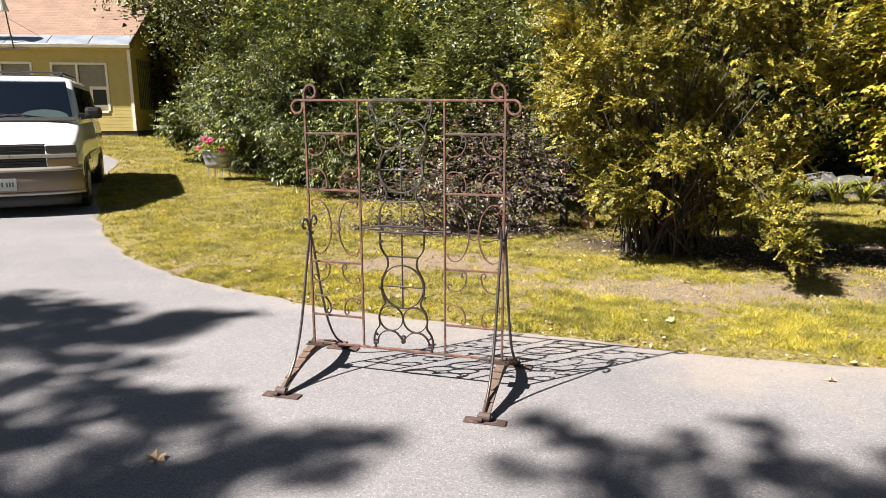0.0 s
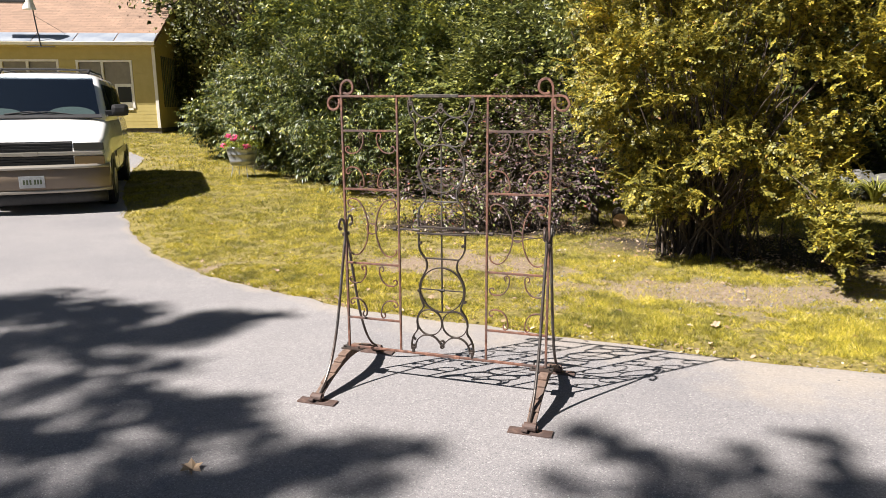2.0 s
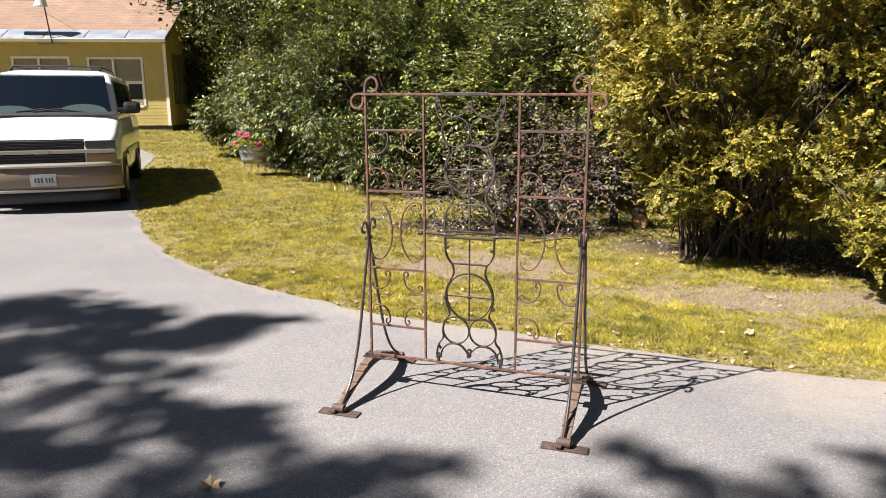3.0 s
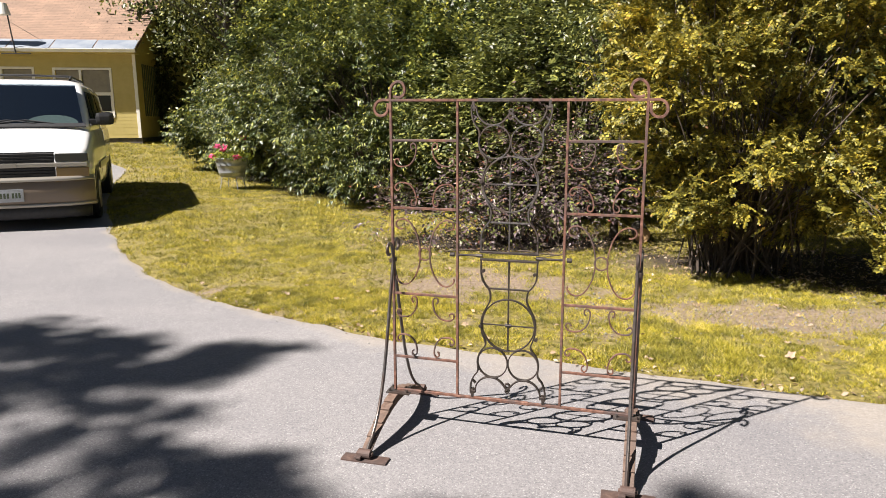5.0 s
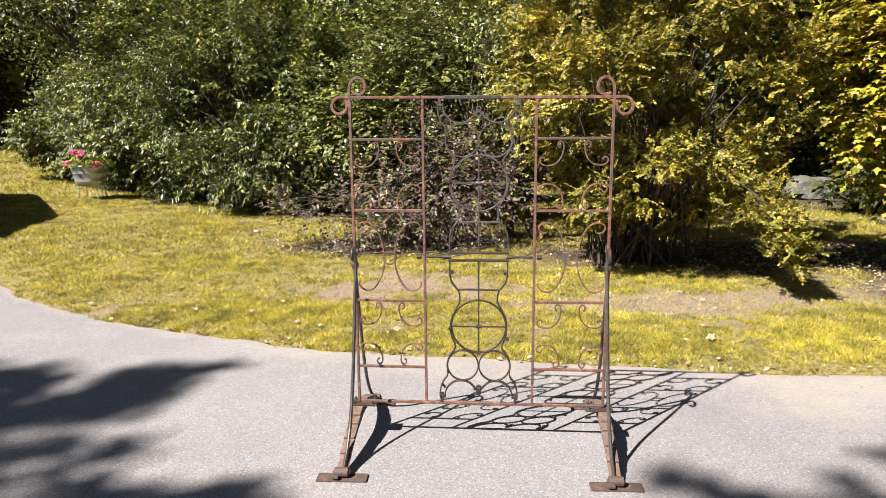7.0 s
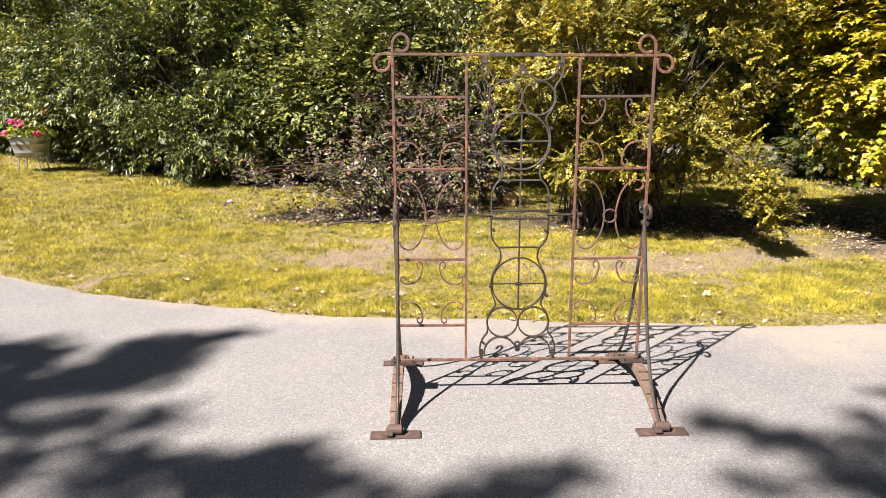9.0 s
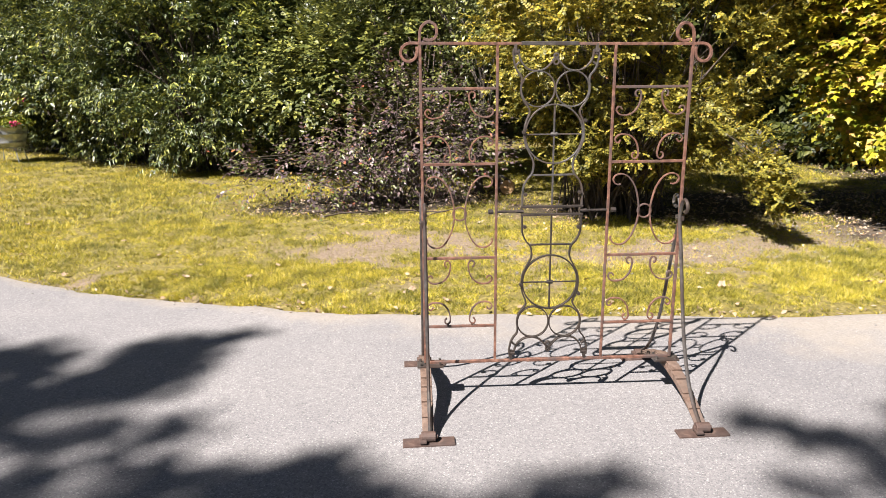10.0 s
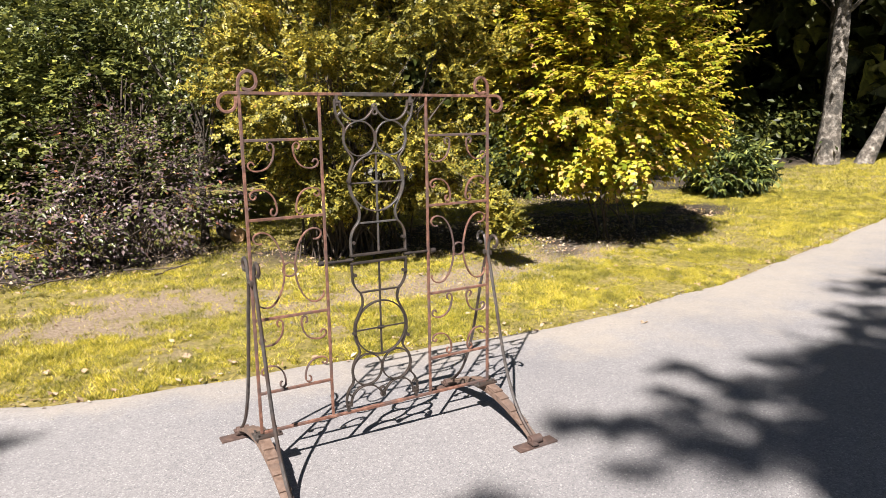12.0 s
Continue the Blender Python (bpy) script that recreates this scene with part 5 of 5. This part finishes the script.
    for s in (1, -1):
        for y0, y1, t0, t1 in ((1.22, 1.95, 1.62, 2.0), (2.08, 3.25, 2.12, 3.22), (3.38, 4.75, 3.38, 4.62)):
            panel("side_window", ((s * 0.99, y0, 1.42), (s * 0.985, y1, 1.42), (s * 0.895, t1, 1.91), (s * 0.895, t0, 1.91)), "car glass", car, 0.012 * s)
        panel("window_trim", ((s * 1.0, 1.0, 1.385), (s * 1.0, 4.8, 1.385), (s * 0.99, 4.8, 1.412), (s * 0.99, 1.05, 1.412)), "black", car, 0.014 * s)
        panel("side_moulding", ((s * 1.043, 1.4, 0.72), (s * 1.043, 3.5, 0.72), (s * 1.045, 3.5, 0.82), (s * 1.045, 1.4, 0.82)), "taupe", car, 0.018 * s)
        panel("door_seam", ((s * 1.036, 2.02, 0.5), (s * 1.036, 2.035, 0.5), (s * 1.02, 2.035, 1.26), (s * 1.02, 2.02, 1.26)), "black", car, 0.003 * s)
        mirror = part("mirror", box(0.27, 0.11, 0.19, edge=0.065), M["black"], car, "black door mirror", at=pose(s * 1.2, 1.12, 1.49))
        part("mirror_foot", box(0.14, 0.07, 0.09, (-s * 0.16, 0.02, -0.05), 0.015), M["black"], mirror)
        for y in (0.92, 4.0):
            wheel = part("wheel", cyl(0.375, 0.24, turn=pose(0, 0, 0, 0, 90), sides=32, edge=0.04), M["tyre"], car, at=pose(s * 0.925, y, 0.365))
            rim = cyl(0.21, 0.03, turn=pose(0, 0, 0, 0, 90), sides=24, edge=0.01)
            cyl(0.06, 0.05, turn=pose(0, 0, 0, 0, 90), sides=16, bm=rim)
            part("rim", rim, M["silver"], wheel, at=pose(s * 0.115, 0, 0))
            part("wheel_arch", cyl(0.44, 0.05, turn=pose(0, 0, 0, 0, 90), sides=32), M["black"], car, at=pose(s * 1.015, y, 0.44))
        # grille halves, headlamps and turn lights
        part("headlight", box(0.42, 0.05, 0.11, edge=0.012), M["lens"], car, at=pose(s * 0.79, -0.003, 0.965))
        part("turn_light", box(0.42, 0.05, 0.125, edge=0.012), M["amber"], car, at=pose(s * 0.79, -0.008, 0.765))
        part("wiper", tubes("wiper", [[((s * 0.12 - 0.35, 0.925, 1.43), 0.014), ((s * 0.12, 0.955, 1.47), 0.012), ((s * 0.12 + 0.38, 0.925, 1.422), 0.009)]], 6), M["black"], car)
        part("roof_rail", tubes("roof_rail", [[((s * 0.68, 2.0, 2.1), 0.02), ((s * 0.68, 2.15, 2.15), 0.02), ((s * 0.68, 4.1, 2.16), 0.02), ((s * 0.68, 4.3, 2.1), 0.02)]], 8), M["black"], car)
    for y in (2.2, 3.6):
        part("roof_bar", tubes("roof_bar", [[((-0.7, y, 2.16), 0.018), ((0, y, 2.175), 0.018), ((0.7, y, 2.16), 0.018)]], 8), M["black"], car)
    grille = part("grille", box(1.14, 0.03, 0.36, edge=0.01), M["black"], car, "black slatted grille", at=pose(0, 0.012, 0.865))
    for i in range(9):
        z = 0.155 - i * 0.0385
        if abs(z) > 0.03:
            part("slat", box(1.12, 0.025, 0.009, edge=0.003), M["tyre"], grille, at=pose(0, -0.02, z, 20))
    part("trim_band", box(1.98, 0.05, 0.055, edge=0.012), M["silver"], car, at=pose(0, -0.018, 0.868))
    part("badge", box(0.2, 0.02, 0.06, edge=0.008), M["silver"], car, at=pose(0, -0.048, 0.868))
    rings = []
    for x in np.linspace(-1.05, 1.05, 13):
        back = 0.2 * (abs(x) / 1.08) ** 4
        prof = [(-0.11, 0.67), (-0.15, 0.64), (-0.165, 0.51), (-0.15, 0.38), (-0.1, 0.32), (0.1, 0.32), (0.1, 0.69), (-0.05, 0.69)]
        rings.append([(x, y + back, z) for y, z in prof])
    bumper = part("bumper", loft(rings), M["taupe"], car, "taupe front bumper")
    rings = [[(x, y + 0.2 * (abs(x) / 1.08) ** 4, z) for y, z in ((-0.12, 0.71), (-0.168, 0.685), (-0.168, 0.655), (-0.1, 0.65), (0, 0.65), (0, 0.71))] for x in np.linspace(-1.05, 1.05, 13)]
    part("bumper_top", loft(rings), M["silver"], bumper)
    rings = [[(x, y + 0.2 * (abs(x) / 1.06) ** 4, z) for y, z in ((-0.14, 0.355), (-0.155, 0.335), (-0.14, 0.305), (-0.05, 0.3), (-0.05, 0.36))] for x in np.linspace(-1.06, 1.06, 13)]
    part("bumper_lip", loft(rings), M["silver"], bumper)
    rings = [[(x, y + 0.2 * (abs(x) / 1.06) ** 4, z) for y, z in ((-0.06, 0.34), (-0.06, 0.15), (-0.02, 0.13), (0.02, 0.15), (0.02, 0.34))] for x in np.linspace(-0.98, 0.98, 9)]
    part("air_dam", loft(rings), M["black"], bumper)
    number = part("number_plate", box(0.34, 0.014, 0.17, edge=0.003), M["galv"], car, "pale number plate", at=pose(0, -0.175, 0.48))
    for x in (-0.105, -0.062, -0.02, 0.04, 0.08, 0.118):
        part("plate_bar", box(0.026, 0.006, 0.07, edge=0.002), M["shutter"], number, at=pose(x, -0.008, 0.0))
    part("underside", box(1.7, 4.3, 0.12, (0, 2.5, 0.36)), M["black"], car)


van()


# ---- tub of flowers on its stand ----
def flower_tub():
    x, y = -6.82, 15.2
    g = z_at(x, y)
    tub_thing = thing("flower_tub", "galvanised tub of pink flowers on a thin metal stand", "planter", pose(x, y, g, 0, 0, 12))
    tub_thing.scale = (1.18, 1.08, 1.0)
    rings = []
    for z, r in ((0.28, 0.19), (0.285, 0.205), (0.34, 0.215), (0.35, 0.222), (0.36, 0.217), (0.48, 0.245), (0.49, 0.252), (0.5, 0.247), (0.61, 0.272), (0.625, 0.285), (0.64, 0.272), (0.6, 0.262), (0.58, 0.1)):
        rings.append([(r * math.cos(k * math.pi / 16), r * math.sin(k * math.pi / 16), z) for k in range(32)])
    part("tub", loft(rings), M["galv"], tub_thing)
    for k in range(4):
        a = k * math.pi / 2 + 0.5
        c, s = math.cos(a), math.sin(a)
        part("leg", tubes("leg", [[((0.17 * c, 0.17 * s, 0.29), 0.009), ((0.2 * c, 0.2 * s, 0.12), 0.009), ((0.23 * c, 0.23 * s, -0.02), 0.009)]], 6), M["galv"], tub_thing)
    part("stand_ring", tubes("stand_ring", [[((0.185 * math.cos(k * math.pi / 12), 0.185 * math.sin(k * math.pi / 12), 0.272), 0.009) for k in range(25)]], 6), M["galv"], tub_thing)
    rng = np.random.default_rng(4)
    n = 900
    a, r = rng.random(n) * 6.28, 0.3 * rng.random(n) ** 0.5
    c = np.stack([r * np.cos(a) * 1.15, r * np.sin(a), 0.62 + 0.3 * rng.random(n) * (1.1 - r / 0.32)], 1)
    part("foliage", leaf_mesh("foliage", c, np.array((0, -0.3, 0.7)) + rng.normal(size=(n, 3)) * 0.5, 0.04 + 0.035 * rng.random(n), LEAF, rng), M["tub green"], tub_thing)
    for fx, fy, fz in ((-0.12, -0.2, 0.8), (-0.05, -0.18, 0.85), (-0.28, -0.15, 0.68), (0.12, -0.28, 0.66), (-0.16, -0.2, 0.87), (0.22, 0.0, 1.0)):
        p = np.array((fx, fy, fz)) + rng.normal(size=(16, 3)) * 0.022
        part("flower", leaf_mesh("flower", p, np.array((0, -0.8, 0.5)) + rng.normal(size=(16, 3)) * 0.4, np.full(16, 0.05), BROAD, rng), M["petal"], tub_thing, "pink blossom")


flower_tub()


# ---- things under the shrubs ----
def log_piece():
    lying = thing("cut_log", "short sawn log lying under the shrubs, its round end showing", "log", pose(0.152, 10.37, 0.105, 0, 0, -7))
    part("bark", cyl(0.098, 0.55, (0, 0.285, 0.0), pose(0, 0, 0, 90), 24, edge=0.006), M["bark"], lying)
    for r, d in ((0.092, 0.0), (0.062, 0.004), (0.024, 0.008)):
        part("sawn_face" if d == 0 else "growth_ring", cyl(r, 0.012, (0, 0.008 - d, 0.0), pose(0, 0, 0, 90), 24, edge=0.002), M["cut wood"], lying, "pale sawn end of the log" if d == 0 else "")


def rock(name, label, x, y, z, size, mat, seed, group=""):
    bm = bmesh.new()
    bmesh.ops.create_icosphere(bm, subdivisions=3, radius=1.0)
    for v in bm.verts:
        n = noise.noise(v.co * 1.1 + Vector((seed * 3.1, 0, 0))) * 0.45 + noise.noise(v.co * 3 + Vector((0, seed, 0))) * 0.26
        v.co *= 1 + n
        v.co = Vector((v.co.x * size[0], v.co.y * size[1], max(v.co.z, -0.6) * size[2]))
    return tagged(part(name, bm, mat, at=pose(x, y, z, 0, 0, seed * 47)), label, "rock", group)


def strap_plant(x, y, n, reach, seed):
    rng = np.random.default_rng(seed)
    g = z_at(x, y)
    co, tris = [], []
    for i in range(n):
        a = rng.random() * 6.28
        d = np.array((math.cos(a), math.sin(a), 0))
        side = np.array((-d[1], d[0], 0)) * (0.009 + 0.006 * rng.random())
        r = reach * (0.5 + 0.6 * rng.random())
        b = len(co)
        for k in range(5):
            t = k / 4
            p = d * (0.03 + r * 0.75 * t ** 1.3) + np.array((0, 0, r * (1.5 * t - 0.95 * t * t)))
            w = side * (1 - t ** 2 * 0.95)
            co += [p - w, p + w]
        for k in range(4):
            tris += [(b + 2 * k, b + 2 * k + 1, b + 2 * k + 3), (b + 2 * k, b + 2 * k + 3, b + 2 * k + 2)]
    tagged(part("strap_leaf_plant", mesh_fast("strap_leaf_plant", np.array(co), np.array(tris)), M["strap"], at=pose(x, y, g)), "clump of arching pale green strap leaves", "plant", "clumps of strap leaves")


log_piece()
for i, (x, y, s) in enumerate([(3.6, 13.7, (0.5, 0.4, 0.3)), (4.5, 13.9, (0.6, 0.4, 0.34)), (5.4, 14.1, (0.5, 0.4, 0.26)), (6.3, 13.9, (0.55, 0.4, 0.3)), (0.9, 14.6, (0.4, 0.3, 0.35)), (2.9, 13.6, (0.3, 0.25, 0.2)), (-0.15, 14.2, (0.5, 0.4, 0.75))]):
    rock("garden_rock", "weathered grey boulder at the edge of the garden bed", x, y, 0.12, s, M["boulder"], i + 1, "boulders of the garden bed")
for i, (x, y, n, r) in enumerate([(2.7, 12.7, 120, 0.6), (3.15, 12.95, 120, 0.65), (3.6, 12.8, 130, 0.7), (4.05, 13.1, 120, 0.6), (4.5, 13.0, 120, 0.65), (0.45, 13.4, 60, 0.6), (-0.35, 12.9, 80, 0.65), (5.0, 13.1, 90, 0.6)]):
    strap_plant(x, y, n, r, 200 + i)
rng = np.random.default_rng(15)
for i in range(5):
    x, y = (-2.2, 9.6) if i == 0 else (-2.6 + 1.5 * rng.random(), 9.35 + 0.8 * rng.random())
    a = rng.random() * 0.6 - 0.2
    l = 0.9 if i == 0 else 0.3 + 0.4 * rng.random()
    path = [((k / 5 * l * math.cos(a), k / 5 * l * math.sin(a) + 0.03 * math.sin(k * 2 + i), 0.03 + 0.015 * math.sin(k + i)), 0.011 * (1 - 0.12 * k)) for k in range(6)]
    tagged(part("fallen_branch", tubes("fallen_branch", [path], 6), M["twig"], at=pose(x, y, 0)), "dry fallen branch lying below the purple shrub", "branch", "fallen branches")


# ---- lawn, fallen leaves and pebbles ----
def lawn():
    rng = np.random.default_rng(9)
    co, tris = [], []
    base = 0
    for x0, x1, y0, y1, n, wide, tall in ((-4.5, 4.0, 5.4, 7.9, 780000, 0.0021, 0.028), (-8, 5.5, 7.9, 9.8, 330000, 0.0026, 0.03), (-8, -4.5, 6.5, 7.9, 70000, 0.003, 0.034), (-10.5, -1.5, 9.8, 15.5, 230000, 0.0044, 0.036), (-1.5, 6, 9.8, 14, 90000, 0.0036, 0.04),
                                          (-16, -1.5, 15.5, 24.5, 150000, 0.0085, 0.045), (5.5, 10, 7.9, 10.4, 70000, 0.0036, 0.036), (4.0, 10, 5.3, 7.9, 150000, 0.0032, 0.036), (10, 24, 5.5, 10, 100000, 0.006, 0.045)):
        x, y = x0 + (x1 - x0) * rng.random(n), y0 + (y1 - y0) * rng.random(n)
        d = lawn_side(x, y)
        tuft = 0.45 * patchy(x, y, 2.2, 5.0) + 0.35 * patchy(x, y, 7, 2.0) + 0.34 * patchy(x, y, 19, 7.0) + 0.4 * patchy(x, y, 37, 1.0)
        bare = bareness(x, y)
        ragged = d + 0.07 * patchy(x, y, 5.5, 8.0) + 0.05 * patchy(x, y, 17, 3.0)
        keep = (ragged > 0.0) & (d > -0.09) & (rng.random(n) < np.clip(0.74 + tuft * 1.45, 0.04, 1) * (1 - 0.9 * bare) * (1 - 0.95 * litter(x, y))) & ((d > 0.18) | (rng.random(n) < 0.55 + tuft))
        x, y, tuft = x[keep], y[keep], tuft[keep]
        n = len(x)
        z = np.maximum(soil_level(x, y), rise(x, y)) - 0.004
        a = rng.random(n) * 6.283
        w = wide * (0.7 + 0.7 * rng.random(n))
        h = tall * (0.45 + 0.7 * rng.random(n)) * (1 + 0.75 * np.maximum(tuft, -0.6))
        lean = h * (0.4 + 0.9 * rng.random(n))
        b = rng.random(n) * 6.283
        foot = np.stack([x, y, z], 1)
        side = np.stack([np.cos(a) * w, np.sin(a) * w, 0 * w], 1)
        tip = foot + np.stack([np.cos(b) * lean, np.sin(b) * lean, h], 1)
        co.append(np.stack([foot - side, foot + side, tip], 1).reshape(-1, 3))
        tris.append(np.arange(n * 3).reshape(-1, 3) + base)
        base += n * 3
    tagged(part("grass", mesh_fast("grass", np.concatenate(co), np.concatenate(tris)), M["grass"]), "short yellowing lawn grass", "grass", kind="stuff")


lawn()


def curled_leaf(seed, size):
    rng = np.random.default_rng(seed)
    n = 12
    verts = [(0, 0, 0.012)]
    for k in range(n):
        a = k * 2 * math.pi / n
        r = (0.5 if k % 2 else 0.32) * (1 + 0.25 * rng.normal() * 0.6)
        verts.append((r * math.cos(a) * size * 1.15, r * math.sin(a) * size * 0.85, 0.004 + size * 0.28 * rng.random()))
    faces = [(0, 1 + k, 1 + (k + 1) % n) for k in range(n)]
    return mesh_from("fallen_leaf", verts, faces)


leaf_kinds = [curled_leaf(s, 1.0) for s in range(5)]
for k in leaf_kinds:
    k.materials.append(M["dry leaf"])
rng = np.random.default_rng(33)
spots_l = [(-2.56, 4.15, 0.11), (0.2, 6.25, 0.085), (-1.85, 6.85, 0.07), (-2.62, 6.8, 0.06), (-2.35, 6.62, 0.05), (0.88, 5.3, 0.07), (-3.4, 7.6, 0.06), (-5.1, 9.9, 0.07), (-0.4, 6.6, 0.05), (1.35, 6.05, 0.06), (2.4, 6.0, 0.07), (-4.3, 7.95, 0.06)]
while len(spots_l) < 90:
    x, y = rng.uniform(-6, 6), rng.uniform(5.3, 9.0)
    d = float(lawn_side(np.array([x]), np.array([y]))[0])
    if d > 0.02 and (rng.random() < 0.5 or d < 0.25):
        spots_l.append((x, y, rng.uniform(0.025, 0.06)))
for i, (x, y, s) in enumerate(spots_l):
    on_lawn = float(lawn_side(np.array([x]), np.array([y]))[0]) > 0
    ob = new("fallen_leaf", leaf_kinds[i % 5])
    ob.matrix_basis = pose(x, y, (float(soil_level(np.array([x]), np.array([y]))[0]) + 0.02 if on_lawn else z_at(x, y) + 0.007), rng.uniform(-15, 15), rng.uniform(-15, 15), rng.uniform(0, 360)) @ Matrix.Scale(s, 4)
    tagged(ob, "dry curled leaf lying on the grass" if on_lawn else "dry curled leaf lying on the asphalt", "leaf", "fallen leaves")


def pebbles():
    """Grit and small stones along the edge and on the bare strip."""
    rng = np.random.default_rng(12)
    co, tris = [], []
    octa = np.array([(1, 0, 0), (-1, 0, 0), (0, 1, 0), (0, -1, 0), (0, 0, 1), (0, 0, -1)], float)
    ft = np.array([(0, 2, 4), (2, 1, 4), (1, 3, 4), (3, 0, 4), (2, 0, 5), (1, 2, 5), (3, 1, 5), (0, 3, 5)])
    base = 0
    while base < 2200 * 6:
        x, y = rng.uniform(-6, 6), rng.uniform(5.2, 8.6)
        d = float(lawn_side(np.array([x]), np.array([y]))[0])
        on_strip = d > 0.5 and abs(y - 7.25) < 0.7 and -1.2 < x < 4.5
        by_edge = -0.25 < d < 0.12
        if not (on_strip or by_edge):
            continue
        s = 0.004 + 0.013 * rng.random() ** 3 if on_strip else 0.004 + 0.007 * rng.random() ** 3
        q = octa * s * (0.7 + 0.6 * rng.random((6, 3)))
        q[:, 2] *= 0.7
        co.append(q + np.array((x, y, max(float(soil_level(np.array([x]), np.array([y]))[0]), z_at(x, y)) + 0.005)))
        tris.append(ft + base)
        base += 6
    tagged(part("pebble_scatter", mesh_fast("pebble_scatter", np.concatenate(co), np.concatenate(tris)), M["stone"]), "loose pale pebbles and grit on soil and asphalt edge", "pebbles", kind="stuff")


pebbles()


def leaf_litter():
    """Dry leaves under the shrubs, too many to count."""
    rng = np.random.default_rng(18)
    n = 60000
    x, y = rng.uniform(-4, 6.5, n), rng.uniform(5.2, 11.5, n)
    d = lawn_side(x, y)
    by_edge = (d > -0.06) & (d < 0.1)
    keep = (rng.random(n) < litter(x, y) * 0.3 + 0.012 + 0.14 * by_edge) & ((d > 0.3) | by_edge)
    x, y = x[keep], y[keep]
    n = len(x)
    c = np.stack([x, y, np.maximum(soil_level(x, y), rise(x, y) + 0.004) + 0.004 + 0.018 * rng.random(n)], 1)
    up = np.array((0, 0, 1.0)) + rng.normal(size=(n, 3)) * 0.45
    me = leaf_mesh("leaf_litter", c, up, 0.02 + 0.035 * rng.random(n), LEAF, rng)
    tagged(part("leaf_litter", me, M["dry leaf"]), "brown dry leaf litter scattered under the shrubs", "leaf litter", kind="stuff")


leaf_litter()
